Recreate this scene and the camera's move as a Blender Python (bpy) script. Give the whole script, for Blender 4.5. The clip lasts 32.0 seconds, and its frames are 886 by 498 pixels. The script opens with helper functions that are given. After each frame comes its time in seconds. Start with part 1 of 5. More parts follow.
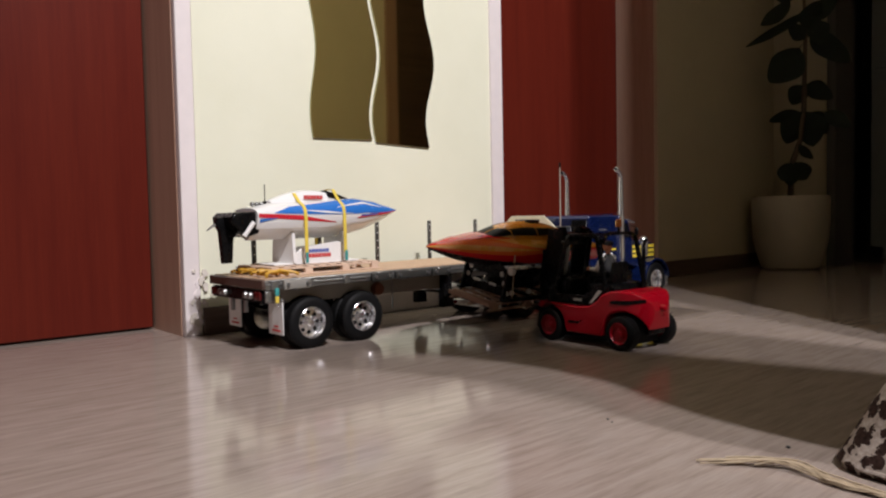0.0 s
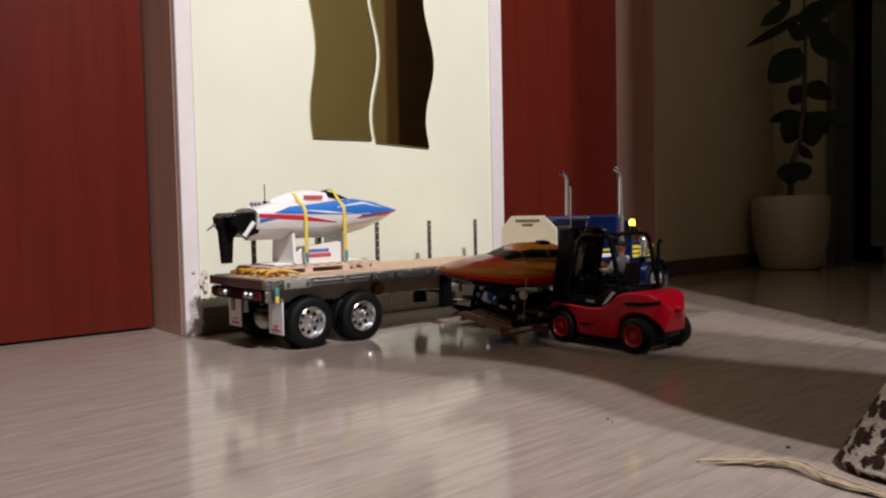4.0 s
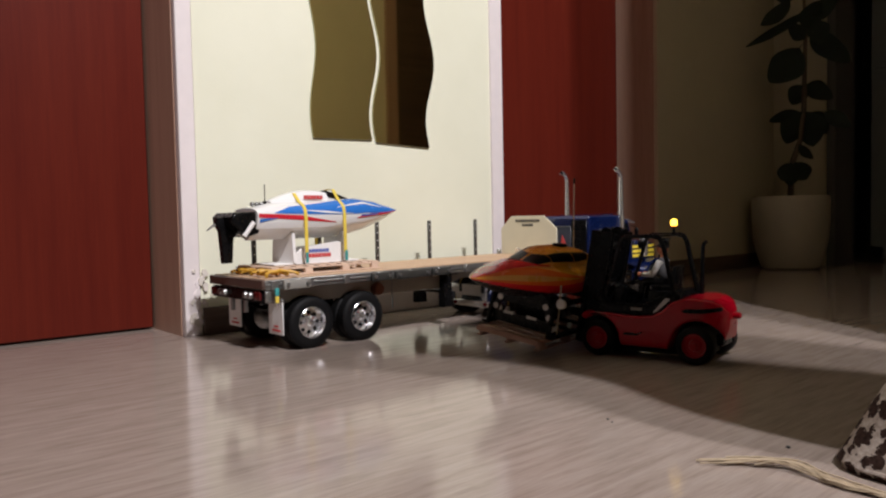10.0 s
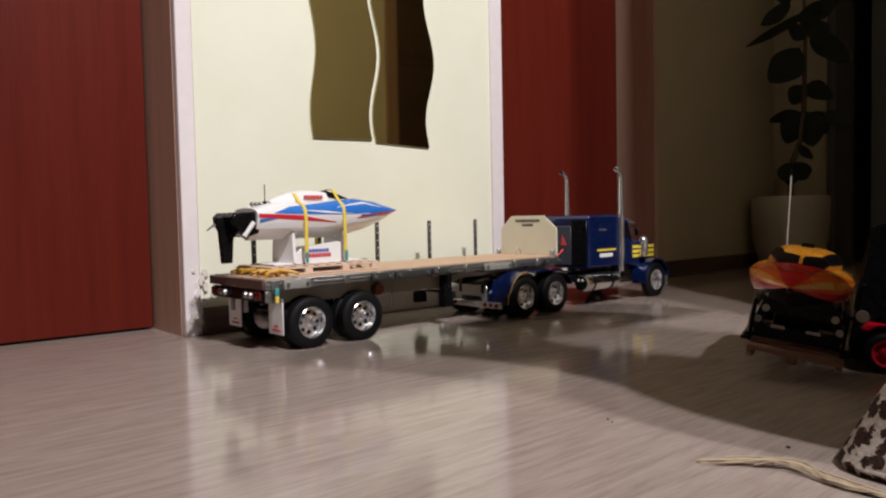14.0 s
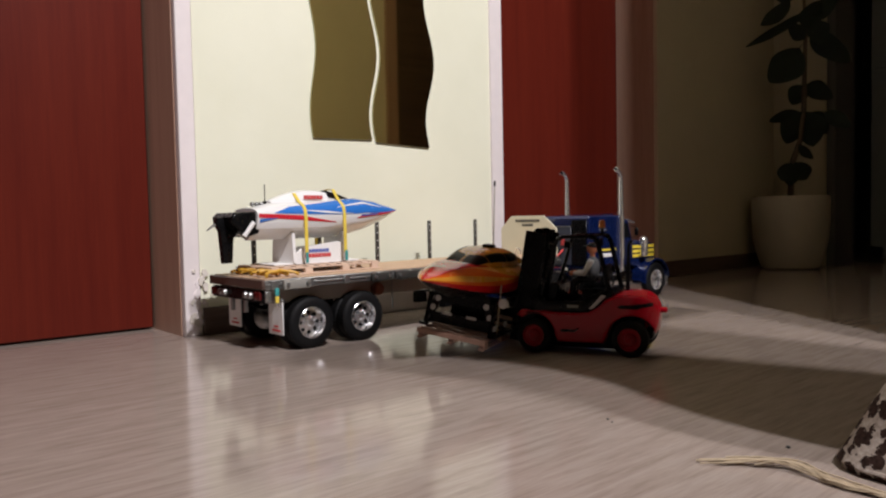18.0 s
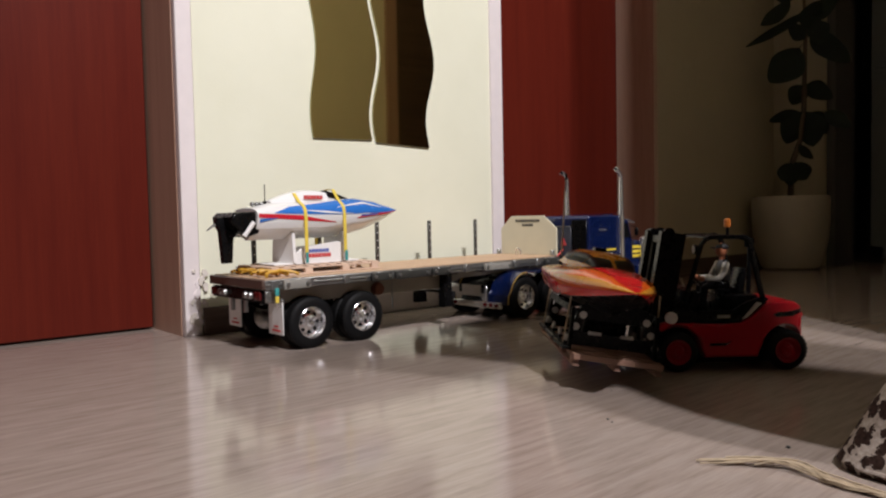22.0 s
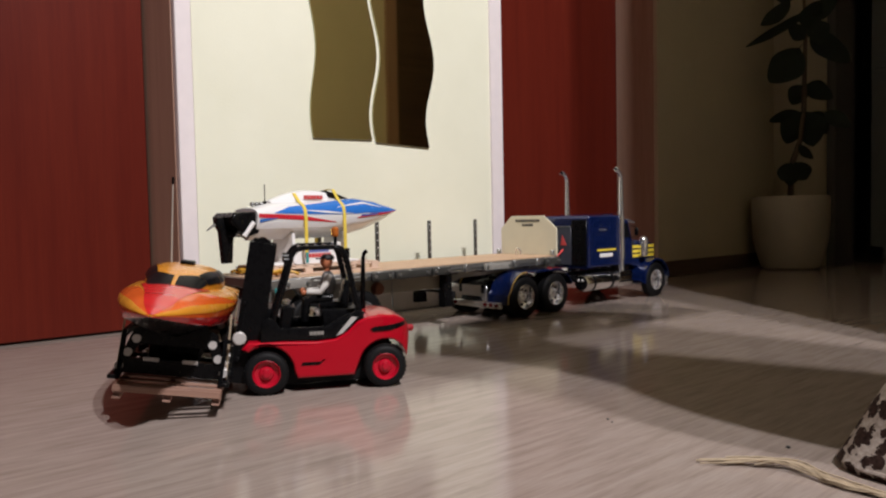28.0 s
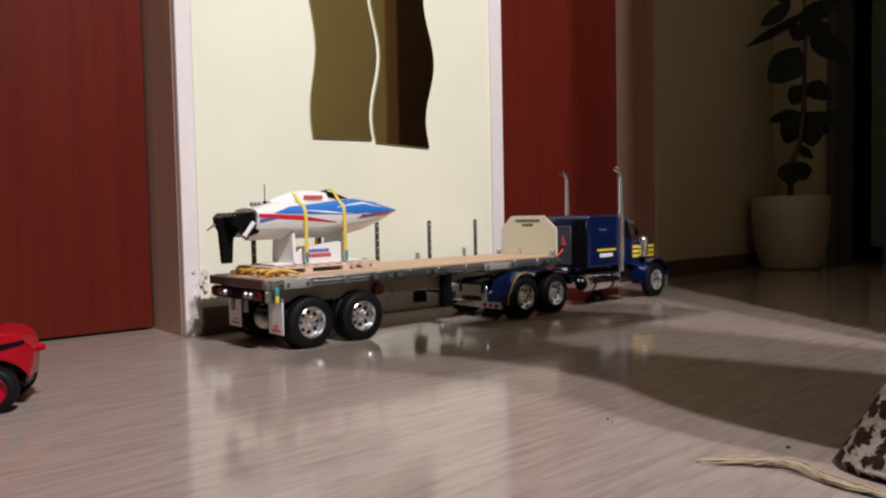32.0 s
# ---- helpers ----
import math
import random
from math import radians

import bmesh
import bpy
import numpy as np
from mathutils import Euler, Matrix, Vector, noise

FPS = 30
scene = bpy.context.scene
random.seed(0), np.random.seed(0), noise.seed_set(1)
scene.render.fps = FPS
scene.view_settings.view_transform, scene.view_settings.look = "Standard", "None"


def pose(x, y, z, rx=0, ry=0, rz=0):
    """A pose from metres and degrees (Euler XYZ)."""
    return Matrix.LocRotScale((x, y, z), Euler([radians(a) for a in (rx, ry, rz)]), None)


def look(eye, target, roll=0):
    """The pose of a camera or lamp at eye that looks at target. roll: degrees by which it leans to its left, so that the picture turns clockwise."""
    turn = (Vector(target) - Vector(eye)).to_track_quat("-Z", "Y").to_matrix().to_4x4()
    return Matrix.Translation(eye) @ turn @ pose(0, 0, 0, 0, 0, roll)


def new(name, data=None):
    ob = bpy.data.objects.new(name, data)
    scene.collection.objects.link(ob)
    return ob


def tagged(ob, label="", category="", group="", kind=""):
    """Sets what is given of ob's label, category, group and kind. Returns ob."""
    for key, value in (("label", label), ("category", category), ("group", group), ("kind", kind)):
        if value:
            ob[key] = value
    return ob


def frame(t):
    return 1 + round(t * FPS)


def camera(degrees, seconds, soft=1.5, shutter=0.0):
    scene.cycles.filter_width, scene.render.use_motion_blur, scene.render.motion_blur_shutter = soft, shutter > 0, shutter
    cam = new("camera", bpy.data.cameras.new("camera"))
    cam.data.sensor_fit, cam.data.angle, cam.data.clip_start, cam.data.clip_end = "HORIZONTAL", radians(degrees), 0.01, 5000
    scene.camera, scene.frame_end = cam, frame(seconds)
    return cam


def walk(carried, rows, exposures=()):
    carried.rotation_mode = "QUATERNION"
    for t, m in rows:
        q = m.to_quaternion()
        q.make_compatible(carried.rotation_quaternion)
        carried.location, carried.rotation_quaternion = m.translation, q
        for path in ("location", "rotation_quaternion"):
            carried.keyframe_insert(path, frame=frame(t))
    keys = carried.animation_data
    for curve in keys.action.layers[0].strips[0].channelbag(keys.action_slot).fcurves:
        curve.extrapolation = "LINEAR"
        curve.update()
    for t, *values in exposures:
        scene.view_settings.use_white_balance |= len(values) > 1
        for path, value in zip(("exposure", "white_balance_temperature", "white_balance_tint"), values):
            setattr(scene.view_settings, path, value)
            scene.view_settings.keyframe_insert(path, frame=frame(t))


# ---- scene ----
# The camera stands still on the floor of a hallway.
cam = camera(62.19, 32.0, soft=2.2)
VIEW = look((0.0, 0.0, 0.2092), (0.64942, 0.75903, 0.16303), -1.164)
walk(cam, [(0.0, VIEW), (32.0, VIEW)], exposures=((0.0, 0.0), (32.0, 0.0)))

# ---------------------------------------------------------------- light
world = bpy.data.worlds.new("world")
scene.world = world
world.use_nodes = True
world.node_tree.nodes["Background"].inputs[0].default_value = (0.9, 0.85, 0.7, 1)
world.node_tree.nodes["Background"].inputs[1].default_value = 0.0


def lamp(name, place, watts, radius, colour):
    """A ceiling spotlight turned towards the hallway, with a soft-edged beam."""
    data = bpy.data.lights.new(name, "SPOT")
    data.energy, data.shadow_soft_size, data.color = watts, radius, colour
    data.spot_size, data.spot_blend = radians(86), 1.0
    ob = new(name, data)
    ob.matrix_world = look(place, (1.40, 1.30, 0.62))
    return ob


# the two spotlights under the ceiling of the room behind the camera; their light falls through the wide opening into the hallway
lamp("ceiling_spotlight", (0.06, -1.45, 3.0), 425.0, 0.032, (0.955, 0.905, 0.93))
lamp("ceiling_spotlight", (0.30, -1.45, 3.0), 330.0, 0.032, (0.955, 0.905, 0.93))


# ---------------------------------------------------------------- materials
def nodes_of(name):
    m = bpy.data.materials.new(name)
    m.use_nodes = True
    nt = m.node_tree
    return m, nt, nt.nodes["Principled BSDF"]


def ramp(nt, fac, stops):
    r = nt.nodes.new("ShaderNodeValToRGB")
    el = r.color_ramp.elements
    while len(el) < len(stops):
        el.new(0.5)
    for e, (p, c) in zip(el, stops):
        e.position, e.color = p, (*c, 1)
    nt.links.new(fac, r.inputs[0])
    return r.outputs[0]


def noise_of(nt, scale, detail=4, stretch=(1, 1, 1), rough=0.55, turn=(0, 0, 0)):
    tc = nt.nodes.new("ShaderNodeTexCoord")
    mp = nt.nodes.new("ShaderNodeMapping")
    mp.inputs["Scale"].default_value = stretch
    mp.inputs["Rotation"].default_value = turn
    nt.links.new(tc.outputs["Object"], mp.inputs[0])
    n = nt.nodes.new("ShaderNodeTexNoise")
    n.inputs["Scale"].default_value = scale
    n.inputs["Detail"].default_value = detail
    n.inputs["Roughness"].default_value = rough
    nt.links.new(mp.outputs[0], n.inputs["Vector"])
    return n.outputs["Fac"]


def bump_to(nt, bsdf, height, strength, distance):
    b = nt.nodes.new("ShaderNodeBump")
    b.inputs["Strength"].default_value = strength
    b.inputs["Distance"].default_value = distance
    nt.links.new(height, b.inputs["Height"])
    nt.links.new(b.outputs[0], bsdf.inputs["Normal"])


def mix(nt, fac, a, b, mode="MIX"):
    m = nt.nodes.new("ShaderNodeMix")
    m.data_type, m.blend_type = "RGBA", mode
    for i, v in ((0, fac), (6, a), (7, b)):
        if isinstance(v, (int, float)):
            m.inputs[i].default_value = v
        elif isinstance(v, tuple):
            m.inputs[i].default_value = (*v, 1)
        else:
            nt.links.new(v, m.inputs[i])
    return m.outputs[2]


def tone(c, k):
    return tuple(min(1.0, v * k) for v in c)


def stuff(name, colour, rough=0.5, metal=0.0, vary=0.12, scale=60.0, coat=0.0, bump=0.0, wear=0.0, spec=0.5):
    """A plain surface with fine grain, larger blotches and worn gloss."""
    m, nt, b = nodes_of(name)
    fine = noise_of(nt, scale, 5)
    wide = noise_of(nt, scale / 9.0, 3)
    base = ramp(nt, wide, [(0.3, tone(colour, 1 - vary)), (0.7, tone(colour, 1 + vary))])
    grain = ramp(nt, fine, [(0.3, tone(colour, 1 - vary)), (0.7, tone(colour, 1 + vary))])
    col = mix(nt, 0.5, base, grain)
    nt.links.new(col, b.inputs["Base Color"])
    r = nt.nodes.new("ShaderNodeMapRange")
    r.inputs["To Min"].default_value = max(0.02, rough - 0.08 - wear)
    r.inputs["To Max"].default_value = min(1.0, rough + 0.08 + wear)
    nt.links.new(fine, r.inputs["Value"])
    nt.links.new(r.outputs[0], b.inputs["Roughness"])
    b.inputs["Metallic"].default_value = metal
    b.inputs["Specular IOR Level"].default_value = spec
    b.inputs["Coat Weight"].default_value = coat
    b.inputs["Coat Roughness"].default_value = 0.06
    if bump:
        bump_to(nt, b, fine, 0.5, bump)
    return m


def floor_material():
    """Pale beige vinyl with long streaks, polished."""
    m, nt, b = nodes_of("polished_vinyl")
    turn = (0, 0, radians(-12))
    streak = noise_of(nt, 9, 6, (1.2, 11, 1), 0.62, turn)
    thin = noise_of(nt, 34, 5, (0.9, 13, 1), 0.6, turn)
    blot = noise_of(nt, 2.2, 3, (1, 2.5, 1), 0.5, turn)
    c = ramp(nt, streak, [(0.30, (0.209, 0.160, 0.130)), (0.47, (0.305, 0.246, 0.212)), (0.62, (0.373, 0.314, 0.277)), (0.8, (0.333, 0.275, 0.237))])
    c = mix(nt, 0.20, c, ramp(nt, thin, [(0.34, (0.198, 0.154, 0.120)), (0.55, (0.402, 0.336, 0.298))]))
    c = mix(nt, 0.25, c, ramp(nt, blot, [(0.3, (0.300, 0.246, 0.210)), (0.7, (0.402, 0.336, 0.298))]))
    nt.links.new(c, b.inputs["Base Color"])
    r = nt.nodes.new("ShaderNodeMapRange")
    r.inputs["To Min"].default_value, r.inputs["To Max"].default_value = 0.06, 0.15
    nt.links.new(thin, r.inputs["Value"])
    nt.links.new(r.outputs[0], b.inputs["Roughness"])
    b.inputs["Specular IOR Level"].default_value = 0.5
    b.inputs["IOR"].default_value = 1.45
    bump_to(nt, b, thin, 0.08, 0.0006)
    return m


def plaster_material():
    """Cream painted plaster with a fine roller texture."""
    m, nt, b = nodes_of("cream_plaster")
    fine = noise_of(nt, 420, 4)
    wide = noise_of(nt, 5, 4)
    c = ramp(nt, wide, [(0.3, (0.745, 0.75, 0.595)), (0.7, (0.795, 0.80, 0.65))])
    nt.links.new(c, b.inputs["Base Color"])
    b.inputs["Roughness"].default_value = 0.75
    bump_to(nt, b, fine, 0.35, 0.0012)
    return m


def wood_material(name, dark, mid, light, scale=26.0, rough=0.4, coat=0.12, axis=2):
    m, nt, b = nodes_of(name)
    s = [9.0, 9.0, 9.0]
    s[axis] = 0.35
    grain = noise_of(nt, scale, 6, tuple(s), 0.65)
    band = noise_of(nt, scale / 5.0, 3, tuple(s), 0.5)
    c = ramp(nt, grain, [(0.3, dark), (0.52, mid), (0.75, light)])
    c = mix(nt, 0.45, c, ramp(nt, band, [(0.32, dark), (0.68, light)]))
    nt.links.new(c, b.inputs["Base Color"])
    b.inputs["Roughness"].default_value = rough
    b.inputs["Coat Weight"].default_value = coat
    b.inputs["Coat Roughness"].default_value = 0.15
    bump_to(nt, b, grain, 0.12, 0.0004)
    return m


FLOOR = floor_material()
PLASTER = plaster_material()
WHITE_PAINT = stuff("white_paint", (0.76, 0.70, 0.70), 0.5, vary=0.05, scale=40, bump=0.0004)
WORN_PLASTER = stuff("worn_plaster", (0.66, 0.61, 0.55), 0.85, vary=0.22, scale=90, bump=0.003)
MAHOGANY = wood_material("mahogany_veneer", (0.084, 0.0095, 0.0058), (0.101, 0.0122, 0.0068), (0.124, 0.0165, 0.0085), rough=0.42, coat=0.0)
MAHOGANY.node_tree.nodes["Principled BSDF"].inputs["Specular IOR Level"].default_value = 0.12
JAMB = wood_material("brown_jamb", (0.39, 0.24, 0.175), (0.45, 0.285, 0.21), (0.51, 0.34, 0.255), rough=0.5, coat=0.05)
SKIRTING = wood_material("dark_skirting", (0.07, 0.045, 0.034), (0.11, 0.072, 0.055), (0.15, 0.10, 0.078), rough=0.45, axis=0)
# unseen floor, its dark tone chosen to limit bounced light
BOUNCE_CUT_FLOOR = wood_material("bounce_cut_floor", (0.030, 0.018, 0.012), (0.045, 0.028, 0.019), (0.065, 0.042, 0.028), 12, 0.5, 0.0, 0)
# for unseen walls, darkened so that little light bounces back into the hallway
BOUNCE_CUT_PLASTER = stuff("bounce_cut_plaster", (0.085, 0.062, 0.038), 0.85, vary=0.05, scale=8)
HALL_PLASTER = stuff("hall_plaster", (0.84, 0.79, 0.60), 0.8, vary=0.05, scale=8)
OLIVE_PLASTER = stuff("olive_plaster", (0.60, 0.52, 0.38), 0.8, vary=0.06, scale=8, bump=0.0005)
CEILING = stuff("ceiling_paint", (0.75, 0.68, 0.52), 0.85, vary=0.03)
# dark tone holds the shade of the unlit room beyond the doorway
ROOM_SHADE = stuff("room_shade", (0.11, 0.105, 0.10), 0.8, vary=0.06, scale=12)
RUBBER = stuff("black_rubber", (0.006, 0.006, 0.0065), 0.6, vary=0.3, scale=300, bump=0.0003, spec=0.18)
BLACK = stuff("black_plastic", (0.0045, 0.0045, 0.005), 0.28, vary=0.2, scale=120, spec=0.16)
CHROME = stuff("chrome", (0.90, 0.90, 0.92), 0.15, 0.92, vary=0.04, scale=80, wear=0.04)
STEEL = stuff("grey_steel", (0.33, 0.335, 0.33), 0.36, 0.85, vary=0.15, scale=120, wear=0.1)
GREY_FRAME = stuff("grey_painted_frame", (0.30, 0.29, 0.265), 0.5, 0.2, vary=0.15, scale=90, wear=0.06)
BLUE = stuff("metallic_blue", (0.0035, 0.011, 0.062), 0.25, 0.2, vary=0.08, scale=200, coat=0.8)
GOLD = stuff("gold_stripe", (0.62, 0.42, 0.10), 0.3, 0.4, vary=0.05)
YELLOW = stuff("yellow_stripe", (0.75, 0.58, 0.05), 0.4, vary=0.05)
BEIGE = stuff("beige_board", (0.60, 0.56, 0.43), 0.55, vary=0.05, scale=40)
PINE = wood_material("pale_pine", (0.40, 0.26, 0.16), (0.52, 0.36, 0.235), (0.62, 0.45, 0.31), 60, 0.6, 0.0, 0)
PALLET = wood_material("pink_pine", (0.24, 0.13, 0.095), (0.31, 0.18, 0.135), (0.38, 0.235, 0.18), 70, 0.65, 0.0, 0)
PALLET_Y = wood_material("pink_pine_across", (0.24, 0.13, 0.09), (0.32, 0.18, 0.13), (0.40, 0.25, 0.185), 70, 0.65, 0.0, 1)
RED = stuff("red_plastic", (0.42, 0.002, 0.014), 0.3, vary=0.04, scale=40, coat=0.45, spec=0.15)
RIM_RED = stuff("red_rim", (0.44, 0.003, 0.020), 0.35, vary=0.06)
DARK_RED = stuff("dark_red_lens", (0.085, 0.008, 0.008), 0.25, vary=0.1)
ORANGE_LENS = stuff("orange_lens", (0.55, 0.16, 0.03), 0.2, vary=0.1)
GELCOAT = stuff("white_gelcoat", (0.80, 0.80, 0.80), 0.22, vary=0.03, scale=20, coat=0.6)
HULL_BLUE = stuff("hull_blue", (0.03, 0.17, 0.56), 0.25, vary=0.04, coat=0.5)
HULL_RED = stuff("hull_red", (0.62, 0.025, 0.045), 0.25, vary=0.05, coat=0.5)
HULL_ORANGE = stuff("hull_orange", (0.72, 0.115, 0.012), 0.25, vary=0.02, scale=15, coat=0.5)
HULL_SCARLET = stuff("hull_scarlet", (0.62, 0.012, 0.016), 0.25, vary=0.02, scale=15, coat=0.5)
HULL_AMBER = stuff("hull_amber", (0.66, 0.27, 0.022), 0.28, vary=0.02, scale=15, coat=0.4)
WINDOW_BLACK = stuff("dark_window", (0.005, 0.005, 0.006), 0.3, vary=0.1, spec=0.08)
STRAP = stuff("yellow_band", (0.74, 0.56, 0.08), 0.5, vary=0.1)
BRIGHT_BOLT = stuff("bright_bolt", (0.56, 0.54, 0.52), 0.35, 0.2, vary=0.05)
AMBER_RUBBER = stuff("amber_rubber", (0.58, 0.32, 0.03), 0.5, vary=0.2)
TEAL = stuff("teal_hook", (0.05, 0.30, 0.30), 0.4, vary=0.1)
WHITE_CARD = stuff("white_card", (0.80, 0.79, 0.78), 0.6, vary=0.03)
MARK_RED = stuff("red_print", (0.55, 0.06, 0.06), 0.5, vary=0.1)
MARK_BLUE = stuff("blue_print", (0.08, 0.12, 0.40), 0.5, vary=0.1)
MARK_DARK = stuff("dark_print", (0.05, 0.05, 0.05), 0.6, vary=0.1)
POLISHED = stuff("polished_tank", (0.80, 0.80, 0.80), 0.13, 1.0, vary=0.05, scale=60)
STAKE = stuff("dark_stake", (0.075, 0.075, 0.07), 0.45, 0.6, vary=0.2, scale=120)
BEAM = stuff("pale_grey_beam", (0.42, 0.40, 0.36), 0.5, 0.1, vary=0.1, scale=60, wear=0.05)
FRESH_PINE = wood_material("fresh_pine", (0.62, 0.44, 0.33), (0.70, 0.53, 0.41), (0.78, 0.62, 0.50), 70, 0.65, 0.0, 0)
FRESH_PINE_Y = wood_material("fresh_pine_across", (0.60, 0.42, 0.31), (0.68, 0.51, 0.39), (0.76, 0.60, 0.48), 70, 0.65, 0.0, 1)
SKIN = stuff("doll_plastic", (0.50, 0.17, 0.08), 0.45, vary=0.05)
POT = stuff("cream_ceramic", (0.44, 0.39, 0.31), 0.4, vary=0.06, scale=20)
LEAF = stuff("dark_leaf", (0.012, 0.026, 0.011), 0.5, vary=0.3, scale=30)
BARK = stuff("bark", (0.10, 0.07, 0.045), 0.8, vary=0.25, scale=120, bump=0.001)
SOIL = stuff("soil", (0.03, 0.022, 0.015), 0.95, vary=0.3, scale=100, bump=0.003)
CORD = stuff("natural_cord", (0.44, 0.35, 0.24), 0.85, vary=0.2, scale=200, bump=0.0006)


def glow(name, colour, power):
    m, nt, b = nodes_of(name)
    b.inputs["Base Color"].default_value = (*colour, 1)
    b.inputs["Emission Color"].default_value = (*colour, 1)
    b.inputs["Emission Strength"].default_value = power
    return m


AMBER_GLOW = glow("lit_amber", (1.0, 0.62, 0.06), 5.0)
LED_GLOW = glow("lit_led", (0.75, 0.88, 1.0), 5.0)


def mirror_material():
    m, nt, b = nodes_of("bronze_mirror")
    b.inputs["Base Color"].default_value = (0.68, 0.60, 0.33, 1)
    b.inputs["Metallic"].default_value = 1.0
    b.inputs["Roughness"].default_value = 0.035
    return m


BRONZE = mirror_material()
GLASS_EDGE = stuff("green_glass_edge", (0.16, 0.17, 0.10), 0.2, vary=0.1)


def leopard_material():
    """Short plush with dark brown rosettes on pale grey-beige."""
    m, nt, b = nodes_of("leopard_plush")
    tc = nt.nodes.new("ShaderNodeTexCoord")
    v = nt.nodes.new("ShaderNodeTexVoronoi")
    v.inputs["Scale"].default_value = 88
    v.inputs["Randomness"].default_value = 0.8
    w = nt.nodes.new("ShaderNodeTexNoise")
    w.inputs["Scale"].default_value = 40
    add = nt.nodes.new("ShaderNodeVectorMath")
    add.operation = "MULTIPLY_ADD"
    add.inputs[1].default_value = (0.008, 0.008, 0.008)
    nt.links.new(w.outputs["Color"], add.inputs[0])
    nt.links.new(tc.outputs["Object"], add.inputs[2])
    nt.links.new(add.outputs[0], v.inputs["Vector"])
    fur = noise_of(nt, 260, 5)
    pale = ramp(nt, fur, [(0.3, (0.26, 0.21, 0.18)), (0.7, (0.46, 0.40, 0.35))])
    dark = ramp(nt, fur, [(0.3, (0.018, 0.010, 0.008)), (0.7, (0.05, 0.028, 0.022))])
    spot = ramp(nt, v.outputs["Distance"], [(0.0, (1, 1, 1)), (0.49, (1, 1, 1)), (0.54, (0, 0, 0))])
    c = mix(nt, spot, pale, dark)
    nt.links.new(c, b.inputs["Base Color"])
    b.inputs["Roughness"].default_value = 0.95
    b.inputs["Specular IOR Level"].default_value = 0.1
    bump_to(nt, b, fur, 0.5, 0.0015)
    return m


LEOPARD = leopard_material()


# ---------------------------------------------------------------- mesh helpers
def B():
    return bmesh.new()


def box(bm, x0, x1, y0, y1, z0, z1, bevel=0.0, segs=2):
    v = [bm.verts.new(p) for p in ((x0, y0, z0), (x1, y0, z0), (x1, y1, z0), (x0, y1, z0), (x0, y0, z1), (x1, y0, z1), (x1, y1, z1), (x0, y1, z1))]
    f = [bm.faces.new([v[i] for i in q]) for q in ((0, 3, 2, 1), (4, 5, 6, 7), (0, 1, 5, 4), (1, 2, 6, 5), (2, 3, 7, 6), (3, 0, 4, 7))]
    if bevel:
        ed = list({e for q in f for e in q.edges})
        bmesh.ops.bevel(bm, geom=ed, offset=bevel, segments=segs, profile=0.5, affect="EDGES")
    return bm


def prism(bm, outline, d0, d1, axis="y", bevel=0.0, segs=2):
    """A closed outline, pushed from d0 to d1 along an axis. Outline pairs: (x, z) for y, (y, z) for x, (x, y) for z."""
    def at(p, d):
        return {"y": (p[0], d, p[1]), "x": (d, p[0], p[1]), "z": (p[0], p[1], d)}[axis]
    a = [bm.verts.new(at(p, d0)) for p in outline]
    b = [bm.verts.new(at(p, d1)) for p in outline]
    n = len(a)
    f = [bm.faces.new(a), bm.faces.new(b[::-1])]
    f += [bm.faces.new((a[i], b[i], b[(i + 1) % n], a[(i + 1) % n])) for i in range(n)]
    bmesh.ops.recalc_face_normals(bm, faces=f)
    if bevel:
        bmesh.ops.bevel(bm, geom=list({e for q in f[:2] for e in q.edges}), offset=bevel, segments=segs, profile=0.5, affect="EDGES")
    return bm


def tube(bm, p0, p1, r0, r1=None, n=14, caps=True):
    r1 = r0 if r1 is None else r1
    p0, p1 = Vector(p0), Vector(p1)
    q = (p1 - p0).to_track_quat("Z", "Y")
    ring = []
    for p, r in ((p0, r0), (p1, r1)):
        ring.append([bm.verts.new(p + q @ Vector((r * math.cos(k * math.tau / n), r * math.sin(k * math.tau / n), 0))) for k in range(n)])
    for k in range(n):
        bm.faces.new((ring[0][k], ring[0][(k + 1) % n], ring[1][(k + 1) % n], ring[1][k]))
    if caps:
        bm.faces.new(ring[0][::-1])
        bm.faces.new(ring[1])
    return bm


def path_tube(bm, pts, r, n=10):
    """A bent rod through points."""
    pts = [Vector(p) for p in pts]
    rings = []
    for i, p in enumerate(pts):
        d = (pts[min(i + 1, len(pts) - 1)] - pts[max(i - 1, 0)]).normalized()
        q = d.to_track_quat("Z", "Y")
        rr = r[i] if isinstance(r, (list, tuple)) else r
        rings.append([bm.verts.new(p + q @ Vector((rr * math.cos(k * math.tau / n), rr * math.sin(k * math.tau / n), 0))) for k in range(n)])
    for a, b in zip(rings, rings[1:]):
        best = min(range(n), key=lambda s: sum((a[k].co - b[(k + s) % n].co).length for k in range(n)))
        for k in range(n):
            bm.faces.new((a[k], a[(k + 1) % n], b[(k + 1 + best) % n], b[(k + best) % n]))
    bm.faces.new(rings[0][::-1])
    bm.faces.new(rings[-1])
    return bm


